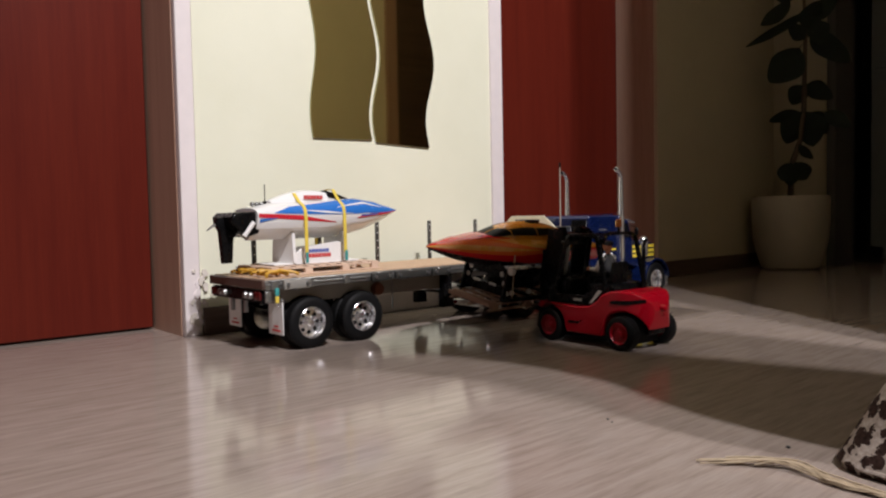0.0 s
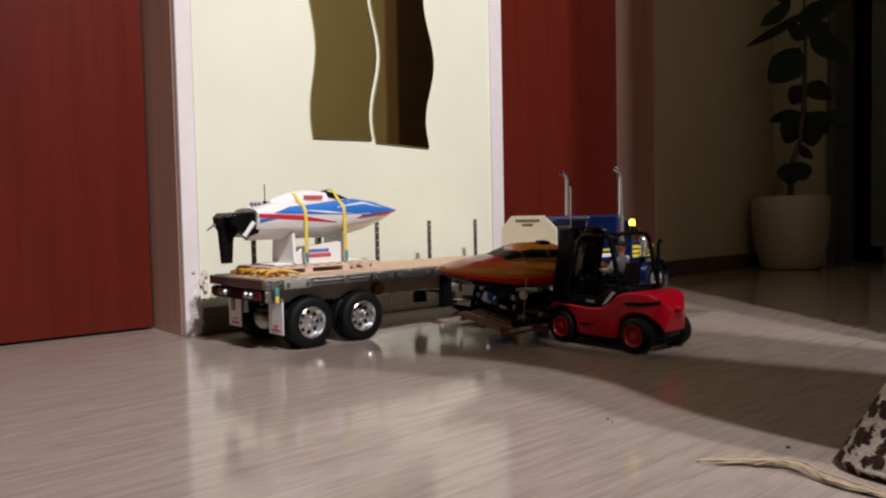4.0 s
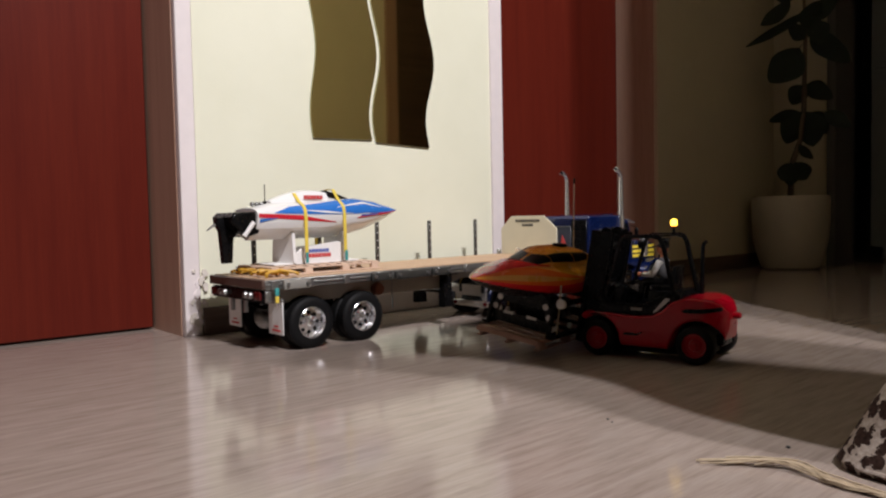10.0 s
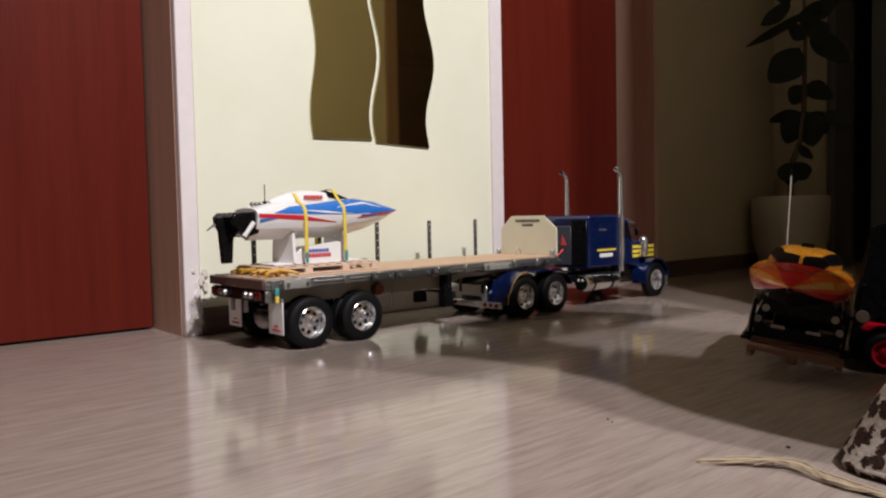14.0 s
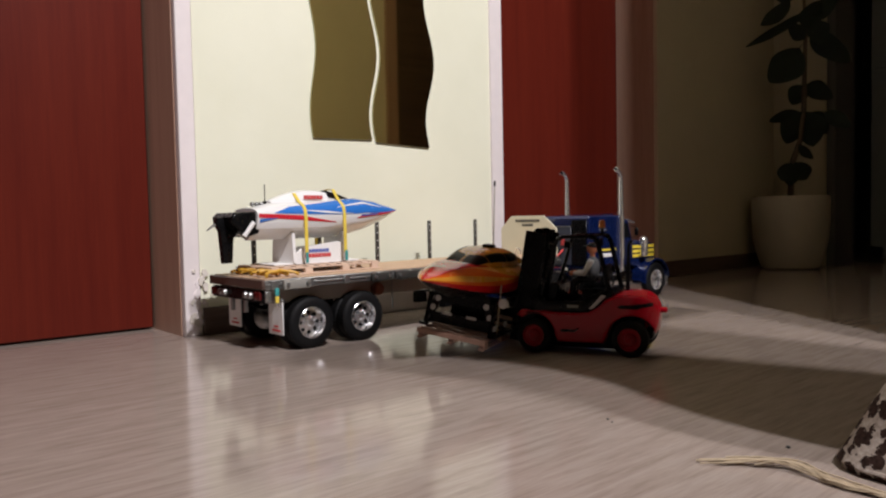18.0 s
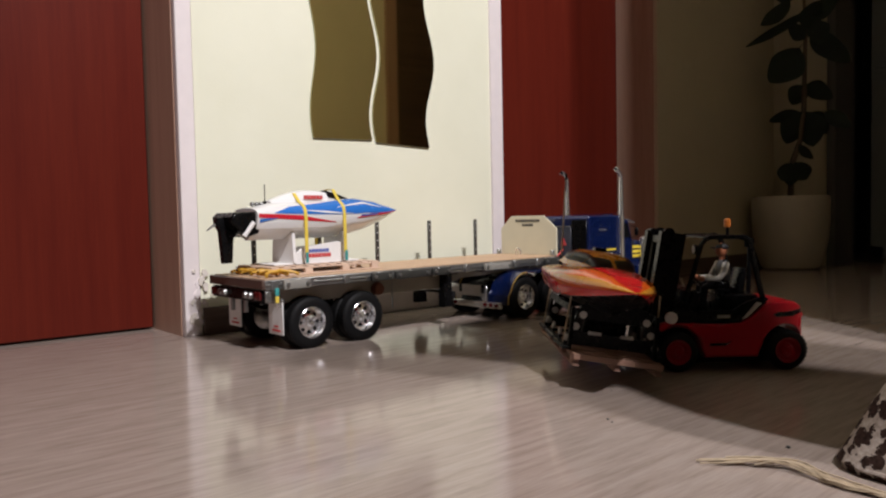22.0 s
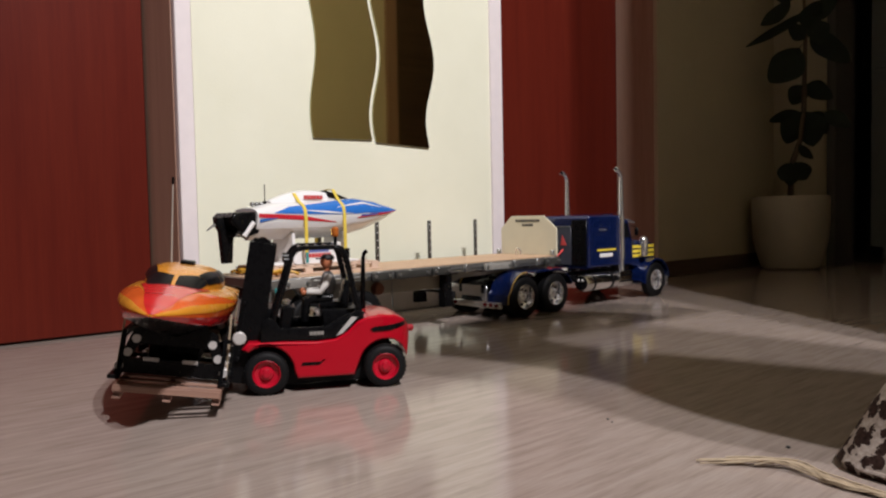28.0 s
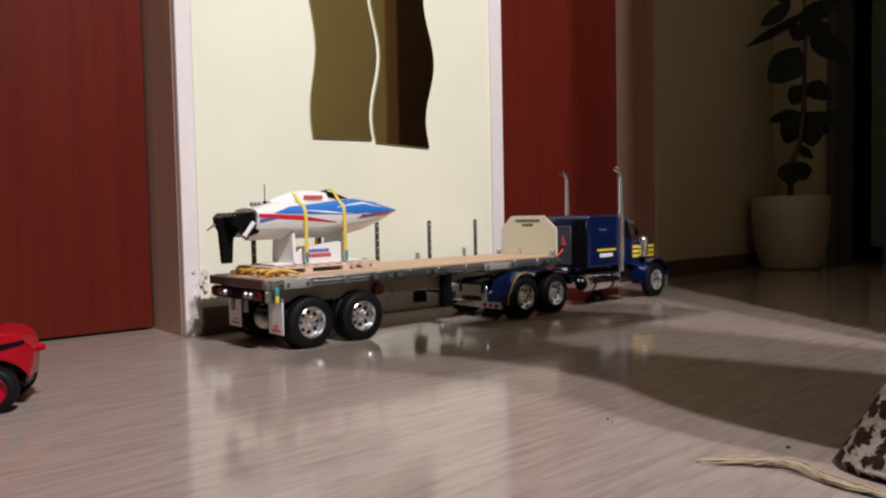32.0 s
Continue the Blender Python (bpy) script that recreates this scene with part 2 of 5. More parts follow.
def lathe(bm, profile, centre=(0, 0, 0), axis="y", n=28, caps=True):
    """A profile of (radius, along) turned round an axis."""
    c = Vector(centre)
    rings = []
    for r, d in profile:
        row = []
        for k in range(n):
            a = k * math.tau / n
            u, w = r * math.cos(a), r * math.sin(a)
            row.append(bm.verts.new(c + Vector({"y": (u, d, w), "z": (u, w, d), "x": (d, u, w)}[axis])))
        rings.append(row)
    faces = []
    for a, b in zip(rings, rings[1:]):
        for k in range(n):
            faces.append(bm.faces.new((a[k], a[(k + 1) % n], b[(k + 1) % n], b[k])))
    if caps:
        faces.append(bm.faces.new(rings[0][::-1]))
        faces.append(bm.faces.new(rings[-1]))
    else:
        for k in range(n):
            faces.append(bm.faces.new((rings[-1][k], rings[-1][(k + 1) % n], rings[0][(k + 1) % n], rings[0][k])))
    bmesh.ops.recalc_face_normals(bm, faces=faces)
    return bm


def ball(bm, c, r, n=12, squash=(1, 1, 1)):
    bmesh.ops.create_uvsphere(bm, u_segments=n, v_segments=max(6, n // 2 + 1), radius=1.0, matrix=Matrix.Translation(c) @ Matrix.Diagonal((r * squash[0], r * squash[1], r * squash[2], 1)))
    return bm


def loft(bm, sections, close=True):
    """Skin over rows of points of equal number."""
    rows = [[bm.verts.new(p) for p in s] for s in sections]
    n = len(rows[0])
    faces = []
    for a, b in zip(rows, rows[1:]):
        for k in range(n if close else n - 1):
            faces.append(bm.faces.new((a[k], a[(k + 1) % n], b[(k + 1) % n], b[k])))
    if close:
        faces.append(bm.faces.new(rows[0][::-1]))
        faces.append(bm.faces.new(rows[-1]))
    bmesh.ops.recalc_face_normals(bm, faces=faces)
    return bm


def finish(name, bm, material, smooth=True):
    me = bpy.data.meshes.new(name)
    bm.to_mesh(me)
    bm.free()
    for m in (material if isinstance(material, (list, tuple)) else [material]):
        me.materials.append(m)
    if smooth:
        me.polygons.foreach_set("use_smooth", [True] * len(me.polygons))
        me.set_sharp_from_angle(angle=radians(38))
    return me


def part(name, bm, material, parent, label="", smooth=True, place=None):
    ob = new(name, finish(name, bm, material, smooth))
    ob.parent = parent
    if place is not None:
        ob.matrix_basis = place
    if label:
        tagged(ob, label)
    return ob


def thing(name, label, category, place=None, group="", kind=""):
    ob = new(name)
    ob.empty_display_size = 0.05
    tagged(ob, label, category, group, kind)
    if place is not None:
        ob.matrix_basis = place
    return ob


def solid(name, bm, material, label, category, place=None, group="", kind="", smooth=True):
    ob = new(name, finish(name, bm, material, smooth))
    tagged(ob, label, category, group, kind)
    if place is not None:
        ob.matrix_basis = place
    return ob


def bars(bm, x0, x1, z, h, count, d, axis="y", gap=0.25):
    """Short upright bars in a row, in place of unreadable letters."""
    w = (x1 - x0) / count
    for k in range(count):
        a, b = x0 + k * w, x0 + (k + 1 - gap) * w
        if axis == "y":
            box(bm, a, b, d - 0.0004, d + 0.0004, z, z + h)
        else:
            box(bm, d - 0.0004, d + 0.0004, a, b, z, z + h)
    return bm


# ---------------------------------------------------------------- the hallway
WALL = 1.296      # face of the long wall
LEAF_Y = 1.44     # face of the door leaves
TOP = 3.15


def room():
    bm = box(B(), -1.6, 4.6, -0.10, 1.75, -0.1, 0.0)
    solid("floor", bm, FLOOR, "polished pale beige vinyl floor with long streaks", "floor", kind="structure", smooth=False)
    # added floor out of view, dark so the spotlights bounce less from it
    bm = box(B(), -1.6, 4.6, -2.3, -0.10, -0.1, 0.0)
    solid("floor_room", bm, BOUNCE_CUT_FLOOR, "unseen floor behind the opening, darkened to cut bounced light", "floor", kind="structure", smooth=False)
    bm = box(B(), -1.7, 4.7, -2.4, 1.8, TOP, TOP + 0.1)
    solid("ceiling", bm, CEILING, "plain white painted hallway ceiling", "ceiling", kind="structure", smooth=False)

    def wall(name, x0, x1, y0, y1, material=PLASTER, z0=0.0, z1=TOP, label="painted plaster wall, cream along the hallway, darkened behind the camera"):
        return solid(name, box(B(), x0, x1, y0, y1, z0, z1), material, label, "wall", kind="structure", smooth=False)

    w = wall("wall_north", 0.4985, 1.3075, WALL, 1.60)
    part("wall_above_door", box(B(), -0.36, 0.4985, WALL, 1.60, 2.02, TOP), PLASTER, w)
    wall("wall_north_west", -1.6, -0.36, WALL, 1.60)
    w2 = wall("wall_north_east", 1.988, 2.755, WALL, 1.60, OLIVE_PLASTER, label="olive plaster wall by the hallway's end")
    part("wall_above_door", box(B(), 1.3075, 1.988, WALL, 1.60, 2.02, TOP), PLASTER, w2)
    wall("wall_east", 2.755, 2.90, 1.10, 1.60, OLIVE_PLASTER, label="olive plaster wall by the hallway's end")
    # the far room's walls carry its shade as a dark colour
    wall("wall_far_east", 4.5, 4.6, -2.3, 1.7, ROOM_SHADE, label="plaster wall of the room beyond, its dimness put into the colour")
    wall("wall_far_north", 2.90, 4.5, 1.62, 1.75, ROOM_SHADE, label="plaster wall of the room beyond, its dimness put into the colour")
    # added walls close the room out of view, darkened to weaken the fill
    wall("wall_west", -1.7, -1.6, -2.3, 1.7, BOUNCE_CUT_PLASTER)
    wall("wall_south", -1.7, 4.6, -2.4, -2.3, BOUNCE_CUT_PLASTER)
    # the wall on the near side of the hallway begins just out of sight
    wall("wall_hall_south", 1.030, 2.755, -0.10, 0.0, HALL_PLASTER)
    wall("wall_hall_south_east", 2.755, 4.5, -0.10, 0.0, ROOM_SHADE, label="plaster wall of the room beyond, its dimness put into the colour")

    # white corner beads, one of them scratched down to the plaster
    for name, x0, x1, label in (("corner_trim_1", 0.4965, 0.527, "white painted corner strip, scratched and peeling near the floor"),
                                ("corner_trim_2", 1.268, 1.3095, "white painted strip beside the door opening")):
        solid(name, box(B(), x0, x1, WALL - 0.004, WALL + 0.01, 0.0, TOP, 0.0015, 1), WHITE_PAINT, label, "trim", kind="structure")
    rnd = random.Random(4)
    trim = bpy.data.objects["corner_trim_1"]
    for k in range(30):
        z = rnd.uniform(0.005, 0.118)
        x = 0.527 + rnd.uniform(-0.018, 0.014)
        r = rnd.uniform(0.002, 0.0065)
        bm = B()
        m = 9
        ring = [(x + r * rnd.uniform(0.5, 1.2) * math.cos(a), z + 1.5 * r * rnd.uniform(0.5, 1.2) * math.sin(a)) for a in [j * math.tau / m for j in range(m)]]
        prism(bm, ring, WALL - 0.0055 - 0.0015 * rnd.random(), WALL - 0.0015, "y")
        part("torn_paint", bm, WORN_PLASTER if k % 3 else WHITE_PAINT, trim, smooth=False)

    # skirting boards
    for name, x0, x1 in (("baseboard_1", 0.529, 0.68), ("baseboard_2", 1.99, 2.755)):
        solid(name, box(B(), x0, x1, WALL - 0.011, WALL - 0.0005, 0.0, 0.05, 0.002, 1), SKIRTING, "low dark wooden skirting board along the wall", "baseboard", kind="structure")

    # this stretch of skirting is coloured white for the light below the deck
    solid("baseboard_3", box(B(), 0.6805, 1.266, WALL - 0.011, WALL - 0.0005, 0.0, 0.046, 0.002, 1), WHITE_PAINT, "low skirting board along the wall, whitened to look lit below the trailer", "baseboard", kind="structure")
    # doors: dark red leaves deep in brown jambs
    for k, (x0, x1) in enumerate(((-0.36, 0.4985), (1.3075, 1.988)), 1):
        d = thing("door_%d" % k, "closed mahogany veneer door in a brown jamb", "door", kind="structure")
        part("leaf", box(B(), x0 + 0.007, x1 - 0.007, LEAF_Y, LEAF_Y + 0.04, 0.004, 2.0, 0.002, 1), MAHOGANY, d)
        part("jamb", box(B(), x0, x0 + 0.003, WALL + 0.012, 1.50, 0, 2.01), JAMB, d, "brown door jamb")
        part("jamb", box(B(), x1 - 0.003, x1, WALL + 0.012, 1.50, 0, 2.01), JAMB, d, "brown door jamb")
        part("jamb_head", box(B(), x0 + 0.01, x1 - 0.01, WALL + 0.012, 1.50, 2.002, 2.02, 0.001, 1), JAMB, d, "brown door jamb")
        part("backing", box(B(), x0, x1, 1.5, 1.6, 0, 2.02), BLACK, d)
    # a dark door in the near wall of the hallway, seen only in the mirrors
    d = thing("door_4", "dark mahogany door in the near wall of the hallway", "door", kind="structure")
    part("leaf", box(B(), 1.96, 2.66, 0.001, 0.012, 0.004, 2.0, 0.002, 1), SKIRTING, d)
    part("jamb", box(B(), 1.90, 1.958, 0.001, 0.018, 0, 2.06, 0.002, 1), JAMB, d, "brown door jamb")
    # the opening at the hallway's end
    d = thing("door_3", "open doorway to a dark room at the hallway's end", "doorway", kind="structure")
    # both jambs are coloured dark to match the shaded room
    part("jamb", box(B(), 2.74, 2.91, 1.07, 1.10, 0, 2.02, 0.002, 1), ROOM_SHADE, d, "door jamb with the doorway's shade in its colour")
    part("jamb", box(B(), 2.74, 2.91, 0.0, 0.02, 0, 2.02, 0.002, 1), ROOM_SHADE, d, "door jamb with the doorway's shade in its colour")
    part("lintel", box(B(), 2.755, 2.90, 0.0, 1.10, 2.02, TOP), PLASTER, d)


room()


def wavy_mirror(left_x, left_amp, right_x, right_amp, z0, z1, drop):
    t = thing("wavy_mirror", "bronze tinted wavy mirror strip hanging on the wall", "mirror", group="wavy mirrors on the wall")
    n = 90
    zs = [z0 + (z1 - z0) * k / n for k in range(n + 1)]

    def edge(x, amp):
        return [(x + amp * math.cos((z - 0.555) * math.tau / 0.27), z) for z in zs]
    out = edge(left_x, left_amp) + edge(right_x, right_amp)[::-1]
    out = [(x, z - drop * (x - left_x) if z == z0 else z) for x, z in out]
    part("glass_edge", prism(B(), out, WALL - 0.0028, WALL - 0.0006, "y"), GLASS_EDGE, t, smooth=False)
    part("mirror_face", prism(B(), out, WALL - 0.0046, WALL - 0.0030, "y"), BRONZE, t, smooth=False)
    return t


wavy_mirror(0.7726, 0.008, 0.9180, 0.0115, 0.3694, 1.55, -0.02)
wavy_mirror(0.9275, 0.0115, 1.0752, 0.0135, 0.3674, 1.55, 0.04)


# unseen panels added behind the camera, outlines shaped to shade part of the floor
def floor_shade_panels():
    s = thing("floor_shade_panels", "unseen dark panels on posts, shaped to shade the hallway floor", "stand")
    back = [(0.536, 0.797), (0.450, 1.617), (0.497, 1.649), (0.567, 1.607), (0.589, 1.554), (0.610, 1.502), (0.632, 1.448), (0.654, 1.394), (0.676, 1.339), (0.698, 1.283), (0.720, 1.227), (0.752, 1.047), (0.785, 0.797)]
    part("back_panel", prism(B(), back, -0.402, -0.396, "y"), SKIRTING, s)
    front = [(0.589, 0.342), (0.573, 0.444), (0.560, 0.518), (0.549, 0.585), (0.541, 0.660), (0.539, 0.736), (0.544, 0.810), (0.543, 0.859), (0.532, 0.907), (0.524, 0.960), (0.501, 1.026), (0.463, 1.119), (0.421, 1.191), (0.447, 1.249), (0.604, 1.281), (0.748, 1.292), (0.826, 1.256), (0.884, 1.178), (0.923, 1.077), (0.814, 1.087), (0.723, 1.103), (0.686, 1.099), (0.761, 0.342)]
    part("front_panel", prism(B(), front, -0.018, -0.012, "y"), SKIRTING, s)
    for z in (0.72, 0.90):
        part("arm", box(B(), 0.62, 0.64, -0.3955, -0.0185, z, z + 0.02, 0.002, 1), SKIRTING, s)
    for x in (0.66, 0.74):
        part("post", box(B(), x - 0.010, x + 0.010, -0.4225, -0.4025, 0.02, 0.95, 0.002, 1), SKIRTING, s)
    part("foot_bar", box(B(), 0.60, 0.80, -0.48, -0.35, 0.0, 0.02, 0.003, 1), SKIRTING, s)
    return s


floor_shade_panels()


# ---------------------------------------------------------------- wheels
def tyre_mesh(r, w, tread=True, n=40):
    """A tyre with rounded shoulders and tread lugs, axis along y, from y = 0 to w."""
    ri = r * 0.60
    bm = lathe(B(), [(ri, 0.0), (r * 0.80, -0.0004), (r * 0.93, w * 0.05), (r * 0.985, w * 0.16), (r, w * 0.28), (r, w * 0.72), (r * 0.985, w * 0.84), (r * 0.93, w * 0.95), (r * 0.80, w), (ri, w)], n=n, caps=False)
    if tread:
        for k in range(n):
            a = k * math.tau / n
            for y0, y1 in ((w * 0.12, w * 0.46), (w * 0.54, w * 0.88)):
                m = Matrix.Rotation(-a, 4, "Y")
                t = B()
                box(t, -r * 0.045, r * 0.045, y0, y1, r * 0.97, r * 1.008)
                t.transform(m)
                me = bpy.data.meshes.new("lug")
                t.to_mesh(me)
                t.free()
                bm.from_mesh(me)
                bpy.data.meshes.remove(me)
    return bm


def rim_mesh(r, w, holes=8, dish=0.60):
    """A dished truck rim, outer face at y = 0."""
    bm = lathe(B(), [(r, w * 0.9), (r, 0.0006), (r * 0.94, -0.0006), (r * 0.90, 0.0010), (r * 0.86, w * dish), (r * 0.80, w * (dish + 0.02)), (r * 0.42, w * (dish - 0.08)), (r * 0.40, w * (dish - 0.22)), (r * 0.24, w * (dish - 0.28)), (r * 0.20, w * (dish - 0.36)), (0.0002, w * (dish - 0.38))], n=32)
    return bm


def rim_holes(r, w, holes=8, dish=0.60):
    bm = B()
    for k in range(holes):
        a = k * math.tau / holes
        c = (0.61 * r * math.cos(a), w * (dish - 0.03), 0.61 * r * math.sin(a))
        tube(bm, (c[0], c[1] - 0.0010, c[2]), (c[0], c[1] + 0.001, c[2]), r * 0.125, n=10)
    return bm


def rim_nuts(r, w, count=8, dish=0.60):
    bm = B()
    for k in range(count):
        a = (k + 0.5) * math.tau / count
        c = (0.33 * r * math.cos(a), w * (dish - 0.25), 0.33 * r * math.sin(a))
        tube(bm, (c[0], c[1] - 0.0016, c[2]), (c[0], c[1] + 0.002, c[2]), r * 0.05, n=6)
    return bm


TYRE = {}


def truck_wheel(parent, x, y, z, r=0.0415, w=0.021, near=True, rim=None, inner=False):
    """Wheel with its face at y, turned outwards; near: the face looks to -y."""
    key = (r, w, inner)
    if key not in TYRE:
        TYRE[key] = (finish("tyre", tyre_mesh(r, w), RUBBER), finish("rim", rim_mesh(r * 0.62, w), CHROME), finish("rim_holes", rim_holes(r * 0.62, w), BLACK), finish("wheel_nuts", rim_nuts(r * 0.62, w), CHROME))
    t, rm, ho, nu = TYRE[key]
    wheel = new("wheel", t)
    wheel.parent = parent
    wheel.matrix_basis = pose(x, y, z) @ (Matrix.Identity(4) if near else pose(0, 0, 0, 0, 0, 180))
    tagged(wheel, "black rubber twin tyre on a chrome rim" if not inner else "black rubber inner tyre")
    for nm, me in (("rim", rm), ("hand_hole_ring", ho), ("wheel_nuts", nu))[:1 if inner else 3]:
        o = new(nm, me)
        o.parent = wheel
    return wheel


def mud_flap(parent, x, y0, y1, z0, z1, label):
    f = part("mud_flap", box(B(), x - 0.001, x + 0.001, y0, y1, z0, z1, 0.0006, 1), WHITE_CARD, parent, label)
    bm = B()
    bars(bm, y0 + 0.008, y1 - 0.010, z0 + 0.005, 0.0032, 9, x - 0.0013, "x", 0.45)
    bars(bm, y0 + 0.014, y1 - 0.016, z0 + 0.012, 0.0022, 6, x - 0.0013, "x", 0.45)
    part("print", bm, MARK_RED, f, smooth=False)
    return f


# ---------------------------------------------------------------- flatbed trailer
TRAILER = pose(0.59965, 1.0293, 0.0, 0, 0, 1.891)


def flatbed_trailer():
    t = thing("flatbed_trailer", "model flatbed trailer with a pale wooden deck and steel rails", "trailer", TRAILER)
    # deck boards, one by one
    n = 9
    for k in range(n):
        y = 0.0065 + k * (0.1715 / n)
        part("deck_plank", box(B(), -0.078, 0.628, y, y + 0.1715 / n - 0.0006, 0.1085, 0.1165, 0.0007, 1), PINE, t)
    for y in (0.0, 0.1785):
        part("side_rail", box(B(), -0.08, 0.63, y, y + 0.0058, 0.0995, 0.1145, 0.001, 1), STEEL, t, "grey steel side rail")
    for y0, y1 in ((-0.0022, 0.0), (0.1843, 0.1865)):
        part("rub_strip", box(B(), -0.08, 0.63, y0, y1, 0.1055, 0.1085, 0.0005, 1), STEEL, t)
        for x in (-0.065, 0.0, 0.07, 0.14, 0.21, 0.28, 0.35, 0.42, 0.49, 0.56, 0.61):
            part("stake_pocket", box(B(), x - 0.006, x + 0.006, y0 - 0.0012 if y0 < 0 else y0, y1 if y0 < 0 else y1 + 0.0012, 0.099, 0.1135, 0.0008, 1), STEEL, t)
    # winches and strap boxes on the near rail
    for x0, x1, coat in ((-0.052, -0.005, GREY_FRAME), (0.118, 0.160, STAKE), (0.170, 0.248, STAKE), (0.256, 0.300, STAKE), (0.392, 0.468, GREY_FRAME), (0.575, 0.625, STAKE)):
        b = part("winch", box(B(), x0, x1, -0.010, -0.0034, 0.0990, 0.1125, 0.0015, 2), coat, t, "small grey ratchet winch")
        for x in (x0 + 0.006, x1 - 0.006):
            part("ratchet", tube(B(), (x, -0.0125, 0.1065), (x, -0.0095, 0.1065), 0.0032, n=10), STEEL, b)
    # main beams with a drop behind the landing legs
    outline = [(-0.076, 0.1), (-0.076, 0.083), (-0.05, 0.074), (0.30, 0.070), (0.36, 0.086), (0.62, 0.089), (0.62, 0.1)]
    for y in (0.024, 0.154):
        part("main_beam", prism(B(), outline, y, y + 0.006, "y", 0.0008, 1), BEAM, t, "pale grey main beam")
    for x in (-0.06, -0.02, 0.14, 0.2, 0.27, 0.33, 0.40, 0.47, 0.54, 0.6):
        part("cross_member", box(B(), x, x + 0.006, 0.006, 0.178, 0.095, 0.1085, 0.0008, 1), GREY_FRAME, t)
    part("front_plate", box(B(), 0.40, 0.62, 0.054, 0.130, 0.087, 0.090, 0.0005, 1), STEEL, t)
    # headboard
    hb = part("headboard", prism(B(), [(0.001, 0.1165), (0.001, 0.175), (0.036, 0.2035), (0.132, 0.2035), (0.164, 0.175), (0.164, 0.1165)], 0.6245, 0.6285, "x", 0.0006, 1), BEIGE, t, "beige headboard with dark lettering")
    bm = B()
    bars(bm, 0.048, 0.120, 0.1895, 0.0060, 10, 0.6241, "x", 0.3)
    bars(bm, 0.068, 0.100, 0.1805, 0.0050, 5, 0.6241, "x", 0.3)
    part("lettering", bm, MARK_DARK, hb, smooth=False)
    for y in (0.01, 0.168):
        part("headboard_foot", box(B(), 0.616, 0.6242, y - 0.004, y + 0.004, 0.1168, 0.128, 0.0008, 1), STEEL, t)
    bm = B()
    path_tube(bm, [(0.605, 0.088, 0.1170), (0.605, 0.088, 0.126), (0.603, 0.092, 0.131), (0.603, 0.097, 0.131), (0.605, 0.101, 0.126), (0.605, 0.101, 0.1170)], 0.0022, 8)
    part("tie_ring", bm, CHROME, t)
    # stakes along the far edge
    for k, x in enumerate((0.0, 0.1375, 0.2755, 0.417, 0.5575)):
        s = part("stake", box(B(), x - 0.0042, x + 0.0042, 0.1805, 0.1850, 0.1, 0.198, 0.0008, 1), STAKE, t, "perforated dark steel stake")
        bm = B()
        for z in (0.130, 0.1455, 0.161, 0.1765, 0.19):
            tube(bm, (x, 0.1802, z), (x, 0.1808, z), 0.0013, n=10)
        part("stake_hole", bm, WHITE_CARD, s)
    # landing legs
    for x, y in ((-0.018, 0.006), (0.0, 0.104)):
        leg = part("landing_leg", box(B(), x + 0.314, x + 0.335, y, y + 0.014, 0.050, 0.0985, 0.001, 1), BLACK, t)
        part("landing_foot", prism(B(), [(x + 0.313, 0.036), (x + 0.338, 0.036), (x + 0.336, 0.056), (x + 0.314, 0.056)], y - 0.002, y + 0.016, "y", 0.0012, 1), BLACK, leg)
    part("leg_brace", box(B(), 0.312, 0.316, 0.020, 0.104, 0.060, 0.065), BLACK, t)
    # air tank, hanging rod and boxes below the deck
    part("air_tank", lathe(B(), [(0.002, 0.012), (0.0095, 0.0135), (0.0115, 0.017), (0.0115, 0.046), (0.0095, 0.05), (0.002, 0.051)], (0.150, 0, 0.082)), stuff("brown_tank", (0.23, 0.075, 0.045), 0.4, vary=0.1), t, "round red-brown air tank")
    part("drain_rod", tube(B(), (0.182, 0.02, 0.045), (0.182, 0.02, 0.1), 0.0013), STEEL, t)
    # tandem axle
    for x in (0.0, 0.1014):
        part("axle", tube(B(), (x, 0.02, 0.0415), (x, 0.164, 0.0415), 0.004), BLACK, t)
        for y, near in ((-0.004, True), (0.188, False)):
            truck_wheel(t, x, y, 0.0415, near=near)
        for y, near in ((0.0195, True), (0.1645, False)):
            truck_wheel(t, x, y, 0.0415, near=near, inner=True)
        for y in (0.05, 0.128):
            part("leaf_spring", prism(B(), [(x - 0.042, 0.066), (x - 0.02, 0.055), (x, 0.0515), (x + 0.02, 0.055), (x + 0.042, 0.066), (x + 0.042, 0.070), (x + 0.02, 0.060), (x, 0.0565), (x - 0.02, 0.060), (x - 0.042, 0.070)], y, y + 0.006), BLACK, t)
    # rear end: bumper beam, lamps, flaps
    part("rear_beam", box(B(), -0.0845, -0.0785, 0.0, 0.184, 0.1005, 0.1155, 0.0015, 1), stuff("brown_beam", (0.13, 0.085, 0.07), 0.4, 0.3, vary=0.2), t, "dark brown steel rear beam")
    part("lamp_bar", box(B(), -0.082, -0.074, 0.006, 0.178, 0.080, 0.0985, 0.0015, 1), BLACK, t)
    for y0, y1 in ((0.008, 0.030), (0.154, 0.176)):
        part("tail_light", box(B(), -0.0860, -0.0815, y0, y1, 0.083, 0.0965, 0.002, 2), DARK_RED, t, "dark red tail light block")
    for y in (0.041, 0.056, 0.128, 0.143):
        part("tail_light", lathe(B(), [(0.0002, -0.0885), (0.0045, -0.0880), (0.0060, -0.0850), (0.0060, -0.081)], (0, y, 0.0895), "x", 14), STEEL, t, "round grey lamp")
